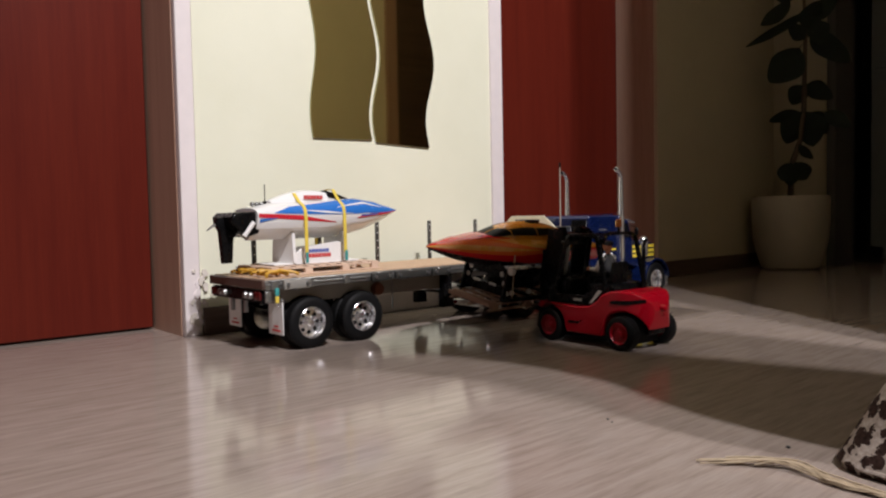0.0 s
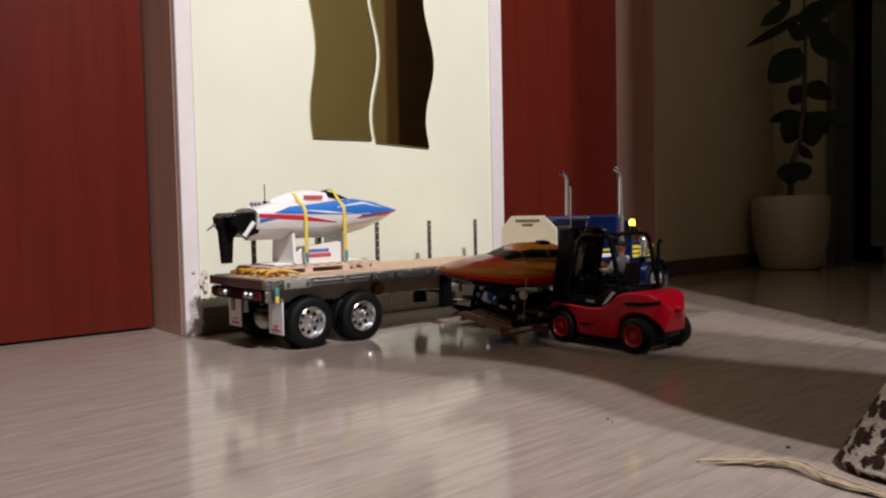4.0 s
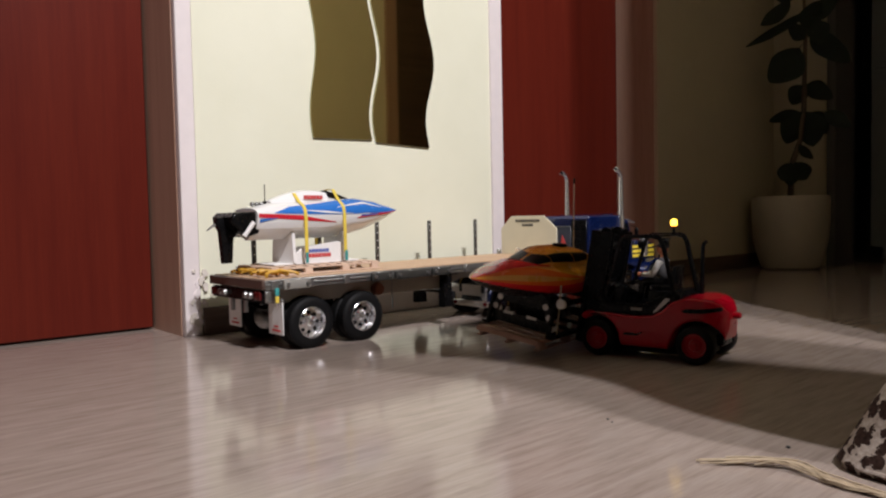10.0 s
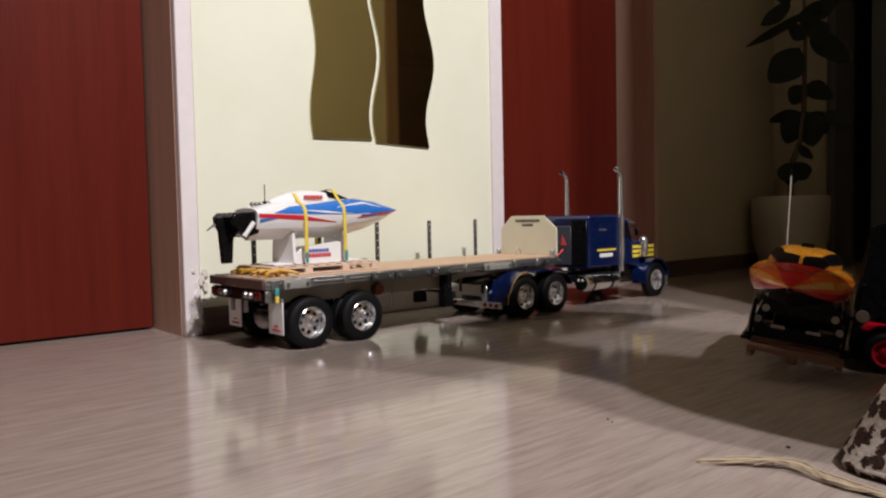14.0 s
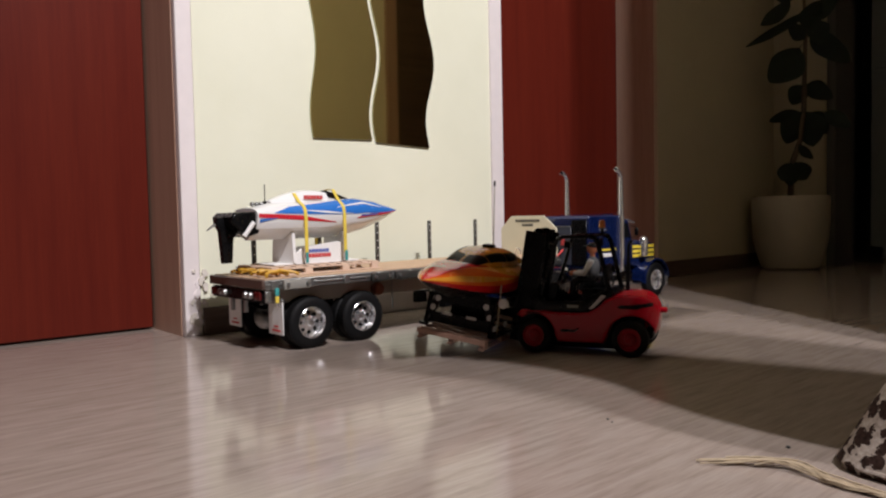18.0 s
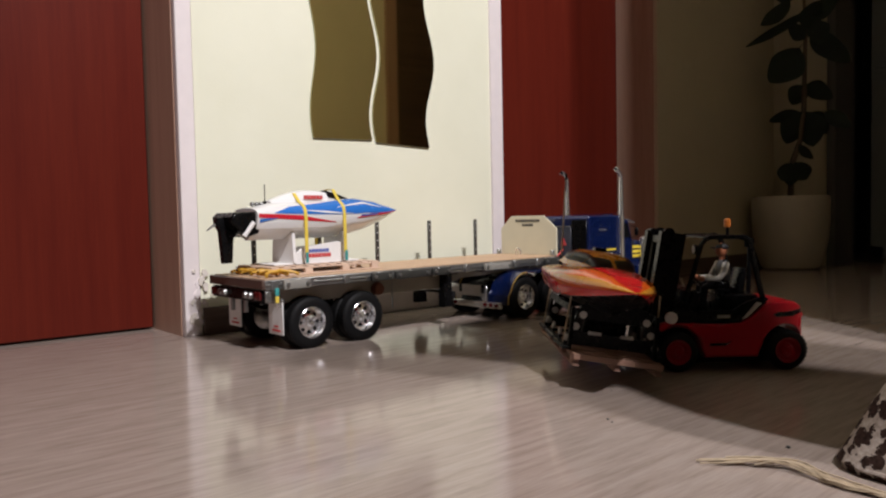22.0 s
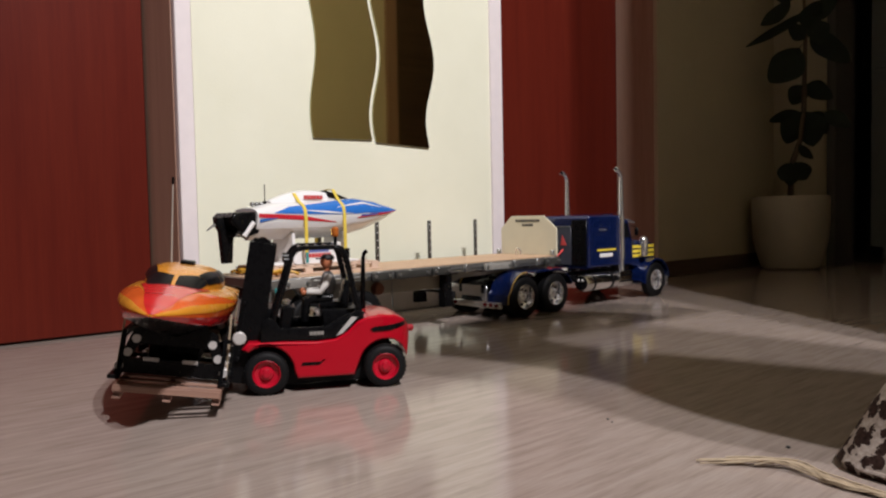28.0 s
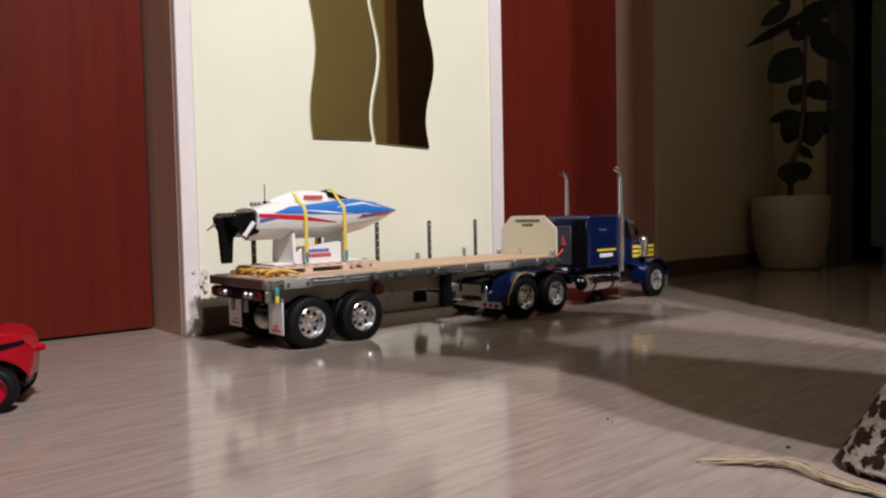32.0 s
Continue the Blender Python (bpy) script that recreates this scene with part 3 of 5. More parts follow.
    part("side_lamp", box(B(), -0.0800, -0.0700, -0.0010, 0.004, 0.080, 0.0975, 0.0012, 1), STEEL, t, "small grey side lamp")
    for y in (0.070, 0.114):
        part("bumper_post", box(B(), -0.08, -0.074, y - 0.003, y + 0.003, 0.060, 0.092, 0.0008, 1), STEEL, t)
    mud_flap(t, -0.050, 0.001, 0.045, 0.026, 0.080, "white mud flap with red print")
    mud_flap(t, -0.050, 0.139, 0.183, 0.026, 0.080, "white mud flap with red print")
    part("flap_hanger", box(B(), -0.053, -0.047, 0.0, 0.184, 0.079, 0.083, 0.0006, 1), STEEL, t)
    # hook of a strap at the rear corner
    st = part("strap_end", box(B(), -0.066, -0.060, -0.0062, -0.0040, 0.0790, 0.0900, 0.0004, 1), STRAP, t, "yellow strap end")
    part("hook", box(B(), -0.0665, -0.0595, -0.0068, -0.0036, 0.0895, 0.1020, 0.0014, 2), TEAL, st, "teal plastic hook")
    part("steel_hook", path_tube(B(), [(-0.063, -0.0050, 0.0795), (-0.063, -0.0050, 0.0745), (-0.0605, -0.0058, 0.0710), (-0.0575, -0.0050, 0.0735), (-0.0575, -0.0050, 0.0765)], 0.0014, 8), CHROME, st, "bent steel hook")
    return t


flatbed_trailer()


def on_trailer(x, y, z, rz=0.0):
    return TRAILER @ pose(x, y, z, 0, 0, rz)


# ---------------------------------------------------------------- pallets
def pallet(place, length, width, group, label, wood=None, across=None, slat=0.0065, ends=False):
    """A small wooden pallet; the origin is the middle of its underside."""
    p = thing("pallet", label, "pallet", place, group)
    a, b = length / 2, width / 2
    h = 0.0145
    wood, across = wood or PALLET, across or PALLET_Y
    for y in (-b + 0.004, 0.0, b - 0.004):
        part("bottom_runner", box(B(), -a, a, y - 0.004, y + 0.004, 0.0, 0.0022, 0.0004, 1), wood, p)
        for x in (-a + 0.012, -a / 3, a / 3, a - 0.012):
            part("block", box(B(), x - 0.007, x + 0.007, y - 0.004, y + 0.004, 0.0022, 0.0098, 0.0005, 1), wood, p)
        part("stringer", box(B(), -a, a, y - 0.004, y + 0.004, 0.0098, 0.0120, 0.0004, 1), wood, p)
    n = max(5, round(length / 0.022))
    for k in range(n):
        x = -a + (k + 0.5) * length / n
        part("slat", box(B(), x - slat, x + slat, -b, b, 0.0120, h, 0.0004, 1), across, p)
    if ends:
        for x in (-a - 0.0024, a):
            part("end_board", box(B(), x, x + 0.0024, -b, b, 0.0080, h + 0.0003, 0.0004, 1), across, p)
    return p


pallet(on_trailer(0.058, 0.092, 0.1167), 0.222, 0.115, "wooden pallets", "pale pine pallet lying on the trailer deck", FRESH_PINE, FRESH_PINE_Y)


# ---------------------------------------------------------------- display stand and white boat
def white_stand():
    s = thing("boat_stand", "white card boat stand with blue and red lettering", "stand", on_trailer(0.0, 0.092, 0.1314))
    part("base_board", box(B(), -0.03, 0.14, -0.032, 0.032, 0.0, 0.003, 0.0006, 1), WHITE_CARD, s)
    for x in (0.008, 0.112):
        out = [(-0.036, 0.003), (-0.032, 0.052), (-0.022, 0.056), (-0.012, 0.046), (0.0, 0.042), (0.012, 0.046), (0.022, 0.056), (0.032, 0.052), (0.036, 0.003)]
        part("cradle", prism(B(), out, x - 0.003, x + 0.003, "x", 0.0008, 1), WHITE_CARD, s)
    side = part("side_board", prism(B(), [(0.011, 0.003), (0.109, 0.003), (0.109, 0.034), (0.095, 0.036), (0.025, 0.028), (0.011, 0.018)], -0.031, -0.028, "y", 0.0006, 1), WHITE_CARD, s)
    part("side_board", prism(B(), [(0.011, 0.003), (0.109, 0.003), (0.109, 0.030), (0.011, 0.026)], 0.028, 0.031, "y", 0.0006, 1), WHITE_CARD, s)
    bm = B()
    bars(bm, 0.036, 0.078, 0.019, 0.0055, 6, -0.0314, "y", 0.15)
    part("lettering", bm, MARK_BLUE, side, smooth=False)
    bm = B()
    bars(bm, 0.030, 0.082, 0.0105, 0.0065, 8, -0.0314, "y", 0.15)
    part("lettering", bm, MARK_RED, side, smooth=False)
    return s


white_stand()


def lerp_table(table, x):
    for (x0, y0), (x1, y1) in zip(table, table[1:]):
        if x <= x1:
            f = min(1.0, max(0.0, (x - x0) / (x1 - x0)))
            f = f * f * (3 - 2 * f) * 0.5 + f * 0.5
            return y0 + (y1 - y0) * f
    return table[-1][1]


def boat_surface(length, beam, keel, chine, sheer, tip, deck, stern=0.9, full=1.9):
    """The right-hand skin of a deep-V hull: x from the transom, s from 0 (keel) by 1 (chine) and 2 (deck edge) to 3 (deck's middle)."""
    def at(x, s):
        t = min(1.0, max(0.0, x / length))
        wide = stern + (1 - stern) * min(1, t / 0.35) if t < 0.35 else max(0.0, 1 - ((t - 0.35) / 0.65) ** full) ** 0.78
        b = max(0.0004, beam / 2 * wide)
        lift = (max(0, t - 0.40) / 0.60) ** 2.3
        kz = keel + (tip - 0.0012 - keel) * lift
        cz = chine + (tip - 0.0008 - chine) * (max(0, t - 0.35) / 0.65) ** 2.0
        sz = sheer + (tip - sheer) * lift
        h = lerp_table(deck, x)
        if s <= 1:
            return Vector((x, b * 0.88 * s ** 0.9, kz + (cz - kz) * s))
        if s <= 2:
            e = s - 1
            return Vector((x, b * (0.88 + 0.12 * (1 - (1 - e) ** 2)), cz + (sz - cz) * e))
        a = (s - 2) * math.pi / 2
        return Vector((x, b * math.cos(a) ** 0.9 if s < 3 else 0.0, sz + h * math.sin(a)))
    return at


SKIN_STEPS = [0, 0.25, 0.5, 0.75, 1.0, 1.15, 1.33, 1.5, 1.67, 1.83, 2.0, 2.12, 2.25, 2.4, 2.55, 2.7, 2.85, 3.0]


def hull_from(at, length, n=48):
    secs = []
    for k in range(n + 1):
        x = length * (1 - (1 - k / n) ** 1.25)
        right = [at(x, s) for s in SKIN_STEPS]
        secs.append([(p.x, -p.y, p.z) for p in right] + [(p.x, p.y, p.z) for p in right[-2:0:-1]])
    return loft(B(), secs)


def film_on(at, side, x0, x1, lower, upper, out=0.0006, n=40, m=6):
    """A thin painted film on a skin, between two edge lines given over its run."""
    bm = B()

    def point(x, s):
        p = at(x, s)
        e = 0.002
        du = at(x + e, s) - at(x - e, s)
        dv = at(x, min(3, s + 0.03)) - at(x, max(0, s - 0.03))
        nrm = du.cross(dv)
        if nrm.length < 1e-12:
            nrm = Vector((0, 1, 0))
        nrm.normalize()
        if nrm.dot(Vector((0.0, 1.0, 0.0 if s < 2 else 1.0)) + (Vector((0, 0, -1)) if s < 1 else Vector())) < 0:
            nrm = -nrm
        p = p + nrm * out
        return Vector((p.x, side * p.y, p.z))
    prev = None
    for k in range(n + 1):
        f = k / n
        x = x0 + (x1 - x0) * f
        lo, up = lower(f), max(lower(f) + 0.001, upper(f))
        row = [bm.verts.new(point(x, lo + (up - lo) * j / m)) for j in range(m + 1)]
        if prev:
            for j in range(m):
                q = (prev[j], row[j], row[j + 1], prev[j + 1])
                bm.faces.new(q if side < 0 else q[::-1])
        prev = row
    bmesh.ops.recalc_face_normals(bm, faces=bm.faces[:])
    return bm


def line(*pts):
    """A broken line over 0 to 1."""
    return lambda f: lerp_straight(pts, f)


def lerp_straight(pts, f):
    for (x0, y0), (x1, y1) in zip(pts, pts[1:]):
        if f <= x1:
            return y0 + (y1 - y0) * (f - x0) / max(1e-9, x1 - x0)
    return pts[-1][1]


def rounded_normals(ob):
    """Flat faces keep their plane, bevels take the turn."""
    md = ob.modifiers.new("normals", "WEIGHTED_NORMAL")
    md.keep_sharp = True
    return ob


def strap_over(parent, at, x, crown, low, material, width=0.006):
    """A band over the boat, taut down both sides."""
    e = at(x, 2.0)
    pts = [(-e.y - 0.003, low), (-e.y - 0.0025, e.z - 0.004)]
    pts += [(-at(x, s).y - 0.0015 * (3 - s), at(x, s).z + 0.0018) for s in (2.15, 2.35, 2.6)]
    pts += [(-0.012, crown), (0.0, crown + 0.0006)]
    pts += [(-y, z) for y, z in pts[-2::-1]]
    secs = []
    for y, z in pts:
        secs.append([(x - width / 2, y, z), (x + width / 2, y, z), (x + width / 2, y * 0.97, z - 0.0012), (x - width / 2, y * 0.97, z - 0.0012)])
    return part("strap", loft(B(), secs), material, parent, "yellow rubber strap over the hull")


def white_boat():
    boat = thing("speedboat", "white model speedboat with blue and red flashes, strapped down", "model boat", on_trailer(-0.062, 0.092, 0.0))
    L = 0.314
    at = boat_surface(L, 0.094, 0.1740, 0.1930, 0.2170, 0.2205, [(0.0, 0.010), (0.03, 0.018), (0.1, 0.022), (0.16, 0.026), (0.21, 0.025), (0.25, 0.019), (0.285, 0.009), (0.314, 0.0008)])
    part("hull", hull_from(at, L), GELCOAT, boat)
    # raised cockpit fairing
    secs = []
    for k in range(17):
        t = k / 16
        x = 0.040 + 0.200 * t
        hgt = 0.034 * math.sin(math.pi * min(1, 0.12 + 0.95 * t)) ** 0.8 + 0.002
        wid = 0.024 * (1 - 0.70 * max(0, t - 0.3) ** 1.6)
        base = 0.2215
        secs.append([(x, -wid, base), (x, -wid * 0.82, base + hgt * 0.62), (x, -wid * 0.45, base + hgt * 0.93), (x, 0, base + hgt), (x, wid * 0.45, base + hgt * 0.93), (x, wid * 0.82, base + hgt * 0.62), (x, wid, base)])
    part("deck_canopy", loft(B(), secs), GELCOAT, boat)
    secs = []
    for k in range(9):
        t = k / 8
        x = 0.150 + 0.052 * t
        h = 0.0335 * (1 - 0.42 * t ** 1.4)
        w = 0.0180 * (1 - 0.35 * t)
        secs.append([(x, -w * 1.16, 0.2215 + h * 0.72), (x, -w * 0.70, 0.2215 + h * 1.0), (x, 0, 0.2215 + h * 1.06), (x, w * 0.70, 0.2215 + h * 1.0), (x, w * 1.16, 0.2215 + h * 0.72), (x, 0, 0.2215 + h * 0.6)])
    part("windscreen", loft(B(), secs), WINDOW_BLACK, boat)
    bm = B()
    bars(bm, 0.098, 0.136, 0.2410, 0.0065, 6, -0.0225, "y", 0.15)
    part("lettering", bm, MARK_RED, boat, smooth=False)
    # flashes on both sides
    for s in (-1, 1):
        part("blue_flash", film_on(at, s, 0.030, 0.313, line((0, 2.02), (0.25, 1.92), (0.55, 1.86), (0.68, 1.93), (1, 1.6)), line((0, 2.05), (0.10, 2.36), (0.5, 2.62), (0.60, 2.80), (0.68, 3.0), (1, 3.0))), HULL_BLUE, boat, "bright blue flash")
        part("white_slash", film_on(at, s, 0.080, 0.185, line((0, 2.14), (0.5, 1.98), (1, 1.90)), line((0, 2.16), (0.5, 2.07), (1, 1.94)), 0.0011), GELCOAT, boat)
        part("white_slash", film_on(at, s, 0.150, 0.262, line((0, 2.22), (0.6, 2.40), (1, 2.26)), line((0, 2.24), (0.6, 2.50), (1, 2.28)), 0.0011), GELCOAT, boat)
        part("red_flash", film_on(at, s, 0.002, 0.150, line((0, 1.76), (0.5, 1.55), (1, 1.30)), line((0, 2.02), (0.5, 1.88), (1, 1.33))), HULL_RED, boat, "red flash")
        part("blue_flash", film_on(at, s, 0.004, 0.035, line((0, 1.42), (0.5, 1.56), (1, 1.68)), line((0, 1.66), (0.5, 1.70), (1, 1.70)), 0.0009), HULL_BLUE, boat)
        part("red_flash", film_on(at, s, 0.196, 0.312, line((0, 1.50), (0.4, 1.52), (1, 1.35)), line((0, 1.56), (0.3, 1.84), (1, 1.74)), 0.0011), HULL_RED, boat, "red flash")
        part("dark_mark", film_on(at, s, 0.205, 0.250, line((0, 1.62), (1, 1.62)), line((0, 1.80), (1, 1.80)), 0.0014, 8), MARK_BLUE, boat)
    # black stern housing, drive leg and rams
    part("transom_plate", box(B(), -0.004, 0.0, -0.034, 0.034, 0.184, 0.214, 0.001, 1), BLACK, boat)
    rounded_normals(part("stern_cover", prism(B(), [(0.012, 0.2215), (0.006, 0.1860), (-0.014, 0.1800), (-0.026, 0.1900), (-0.040, 0.2040), (-0.041, 0.2130), (-0.034, 0.2195)], -0.036, 0.036, "y", 0.005, 3), BLACK, boat, "black stern cover"))
    dr = part("stern_drive", prism(B(), [(-0.022, 0.214), (-0.050, 0.212), (-0.053, 0.203), (-0.046, 0.190), (-0.042, 0.139), (-0.027, 0.139), (-0.024, 0.178), (-0.016, 0.190)], -0.007, 0.007, "y", 0.002, 2), BLACK, boat, "black stern drive leg")
    part("trim_tab", prism(B(), [(-0.066, 0.192), (-0.046, 0.203), (-0.043, 0.208), (-0.048, 0.207)], -0.004, 0.004, "y", 0.0006, 1), STEEL, dr)
    bm = B()
    for y in (-0.034, -0.018):
        tube(bm, (-0.020, y, 0.182), (-0.004, y - 0.003, 0.204), 0.0040, n=10)
    part("hydraulic_ram", bm, WHITE_CARD, boat)
    part("aerial", tube(B(), (0.030, -0.012, 0.230), (0.030, -0.012, 0.2650), 0.0009, n=6), BLACK, boat, "thin black aerial")
    part("aerial_socket", tube(B(), (0.030, -0.012, 0.228), (0.030, -0.012, 0.238), 0.003, n=10), BLACK, boat)
    bm = B()
    for x in (0.006, 0.014, 0.022):
        ball(bm, (x, -0.014, 0.2330), 0.0040, 10)
    part("filler_cap", bm, STEEL, boat)
    # bands with teal hooks
    for x, top in ((0.085, 0.2515), (0.164, 0.2585)):
        s = strap_over(boat, at, x, top, 0.150, STRAP)
        for y in (-0.049, 0.049):
            part("hook", tube(B(), (x, y, 0.1345), (x, y, 0.152), 0.0026, n=8), TEAL, s)
    return boat


white_boat()


def yellow_bundle():
    s = thing("strap_bundle", "bundle of yellow rubber straps on the trailer deck", "straps", on_trailer(-0.052, 0.070, 0.1168))
    rnd = random.Random(9)
    for k in range(9):
        y = -0.06 + 0.014 * k
        pts = []
        for j in range(9):
            f = j / 8
            pts.append((-0.020 + 0.052 * f + rnd.uniform(-0.003, 0.003), y + 0.009 * math.sin(f * 5 + k) + rnd.uniform(-0.003, 0.003), 0.0035 + 0.007 * abs(math.sin(f * 3.1 + k * 0.8))))
        part("strap_loop", path_tube(B(), pts, 0.0026, 6), AMBER_RUBBER, s)
    return s


yellow_bundle()


# ---------------------------------------------------------------- tractor
TRACTOR = pose(1.08018, 1.01238, 0.0, 0, 0, 1.49)


def tractor():
    t = thing("semi_truck", "dark blue model truck with chrome stacks and yellow stripes", "truck", TRACTOR)
    # frame
    for y in (0.058, 0.122):
        part("frame_rail", box(B(), -0.06, 0.53, y, y + 0.007, 0.050, 0.066, 0.0008, 1), BLACK, t)
    for x in (-0.05, 0.045, 0.14, 0.2):
        part("frame_cross", box(B(), x, x + 0.008, 0.06, 0.127, 0.052, 0.064), BLACK, t)
    part("fifth_wheel", lathe(B(), [(0.034, 0.076), (0.036, 0.079), (0.036, 0.0845), (0.034, 0.0865)], (0.055, 0.0935, 0), "z", 24), STEEL, t)
    part("fifth_wheel_base", box(B(), 0.02, 0.09, 0.066, 0.121, 0.066, 0.0765, 0.001, 1), BLACK, t)
    # rear plate with lights
    rp = part("rear_plate", box(B(), -0.064, -0.060, 0.004, 0.184, 0.022, 0.034, 0.001, 1), CHROME, t, "chrome rear bumper plate")
    for y in (0.018, 0.034, 0.050, 0.136, 0.152, 0.168):
        part("tail_light", lathe(B(), [(0.0002, -0.0668), (0.0035, -0.0664), (0.0042, -0.064)], (0, y, 0.028), "x", 12), DARK_RED, rp)
    part("deck_plate", prism(B(), [(-0.062, 0.034), (-0.05, 0.066), (-0.02, 0.072), (0.10, 0.072), (0.10, 0.067), (-0.02, 0.067), (-0.045, 0.060), (-0.057, 0.034)], 0.066, 0.121), BLACK, t)
    part("ramp_plate", box(B(), -0.0585, -0.0555, 0.050, 0.182, 0.034, 0.066, 0.001, 1), CHROME, t, "scuffed chrome rear panel")
    # rear wheels and fenders
    for x in (0.0, 0.0943):
        part("axle", tube(B(), (x, 0.02, 0.0415), (x, 0.165, 0.0415), 0.005), BLACK, t)
        for y, near in ((-0.004, True), (0.191, False)):
            truck_wheel(t, x, y, 0.0415, near=near)
        for y, near in ((0.0195, True), (0.1675, False)):
            truck_wheel(t, x, y, 0.0415, near=near, inner=True)

    def fender(pts, y0, y1, thick, material=BLUE, trim=True, name="fender"):
        """A bent sheet along (x, z) points with a rolled gold edge."""
        secs = []
        n = len(pts)
        for i, (x, z) in enumerate(pts):
            a, b = pts[max(0, i - 1)], pts[min(n - 1, i + 1)]
            d = Vector((b[0] - a[0], 0, b[1] - a[1])).normalized()
            nx, nz = -d.z, d.x
            secs.append([(x, y0, z), (x + nx * thick, y0 + 0.001, z + nz * thick), (x + nx * thick, y1 - 0.001, z + nz * thick), (x, y1, z)])
        f = part(name, loft(B(), secs), material, t, "glossy blue wheel arch")
        if trim:
            edge = [(x - 0.0005, y0 - 0.0006, z + 0.001) for x, z in pts[:8]]
            part("gold_edge", path_tube(B(), edge, 0.0011, 6), GOLD, f)
        return f
    arc = [(-0.056, 0.030), (-0.0545, 0.048)] + [(-0.0497 * math.sin(a), 0.0415 + 0.0497 * math.cos(a)) for a in [radians(v) for v in (75, 60, 45, 30, 15, 0)]]
    arc = [(x - 0.002, z) for x, z in arc] + [(0.03, 0.0905), (0.064, 0.0905), (0.0943, 0.091)] + [(0.0943 + 0.0497 * math.sin(a), 0.0415 + 0.0497 * math.cos(a)) for a in [radians(v) for v in (15, 30, 45, 60, 72)]]
    fender(arc, -0.008, 0.046, 0.0022)
    fender(arc, 0.141, 0.195, 0.0022)
    # sleeper
    cab = [(0.232, 0.083), (0.232, 0.195), (0.238, 0.2010), (0.350, 0.2010), (0.354, 0.197), (0.354, 0.083)]
    sl = rounded_normals(part("sleeper", prism(B(), cab, 0.014, 0.173, "y", 0.006, 3), BLUE, t, "glossy dark blue sleeper box"))
    part("yellow_line", box(B(), 0.262, 0.334, 0.0130, 0.0137, 0.120, 0.1245), YELLOW, sl)
    bm = B()
    bars(bm, 0.272, 0.322, 0.106, 0.0085, 7, 0.0133, "y", 0.12)
    part("white_lettering", bm, WHITE_CARD, sl, smooth=False)
    part("rear_panel", box(B(), 0.2295, 0.2312, 0.018, 0.060, 0.090, 0.192, 0.0005, 1), BLACK, sl, "black rear panel")
    part("rear_panel", box(B(), 0.2295, 0.2312, 0.062, 0.168, 0.090, 0.176, 0.0005, 1), stuff("slate_panel", (0.045, 0.05, 0.07), 0.4, vary=0.15), sl, "slate grey rear panel")
    part("rear_rail", box(B(), 0.2285, 0.2294, 0.064, 0.166, 0.1765, 0.1785), STEEL, sl)
    part("sleeper_vent", box(B(), 0.27, 0.298, 0.0132, 0.0142, 0.166, 0.171), CHROME, sl)
    part("roof_fin", prism(B(), [(0.30, 0.2010), (0.348, 0.2010), (0.346, 0.2040), (0.312, 0.2035)], 0.03, 0.157), BLUE, t)
    # driver's cab with doors and split windscreen
    cb = rounded_normals(part("cab", prism(B(), [(0.354, 0.083), (0.354, 0.192), (0.392, 0.190), (0.408, 0.146), (0.412, 0.083)], 0.018, 0.169, "y", 0.004, 2), BLUE, t))
    part("side_window", prism(B(), [(0.362, 0.148), (0.362, 0.182), (0.388, 0.181), (0.399, 0.148)], 0.0168, 0.0176), WINDOW_BLACK, cb)
    part("side_window", prism(B(), [(0.362, 0.148), (0.362, 0.182), (0.388, 0.181), (0.399, 0.148)], 0.1694, 0.1702), WINDOW_BLACK, cb)
    for y0, y1 in ((0.026, 0.091), (0.096, 0.161)):
        part("windscreen", prism(B(), [(0.3945, 0.186), (0.3955, 0.187), (0.4100, 0.149), (0.4090, 0.148)], y0, y1), WINDOW_BLACK, cb)
    part("sun_visor", prism(B(), [(0.388, 0.191), (0.418, 0.183), (0.418, 0.181), (0.388, 0.188)], 0.016, 0.171), CHROME, cb)
    for y in (0.04, 0.07, 0.117, 0.147):
        part("roof_light", ball(B(), (0.38, y, 0.1935), 0.0035, 10), ORANGE_LENS, cb)
    # bonnet with stripes
    hd = rounded_normals(part("bonnet", prism(B(), [(0.408, 0.080), (0.408, 0.143), (0.500, 0.132), (0.512, 0.126), (0.514, 0.070), (0.470, 0.066)], 0.022, 0.165, "y", 0.006, 3), BLUE, t))
    for z in (0.098, 0.109, 0.120):
        part("yellow_line", box(B(), 0.414, 0.506, 0.0207, 0.0217, z, z + 0.0072), YELLOW, hd)
    part("grille", box(B(), 0.512, 0.519, 0.056, 0.131, 0.052, 0.128, 0.002, 2), CHROME, t, "chrome radiator grille")
    part("front_bumper", prism(B(), [(0.522, 0.022), (0.534, 0.024), (0.534, 0.048), (0.522, 0.050)], -0.002, 0.189, "y", 0.003, 2), CHROME, t)
    for y in (0.030, 0.157):
        part("headlight", lathe(B(), [(0.0002, 0.511), (0.0075, 0.511), (0.0085, 0.500), (0.004, 0.488)], (0, y, 0.092), "x", 16), CHROME, t)
    # front wheels and wings
    for y, near in ((-0.002, True), (0.189, False)):
        w = truck_wheel(t, 0.481, y, 0.0415, near=near)
        s = 1 if near else -1
        y0, y1 = (-0.005, 0.048) if near else (0.139, 0.192)
        arcf = [(0.481 + 0.052 * math.cos(a), 0.0415 + 0.049 * math.sin(a)) for a in [radians(v) for v in (188, 165, 145, 125, 105, 85, 65, 45, 25, 5)]]
        fender([(0.404, 0.044)] + arcf[0:1] + arcf[1:], y0, y1, 0.004, BLUE, False)
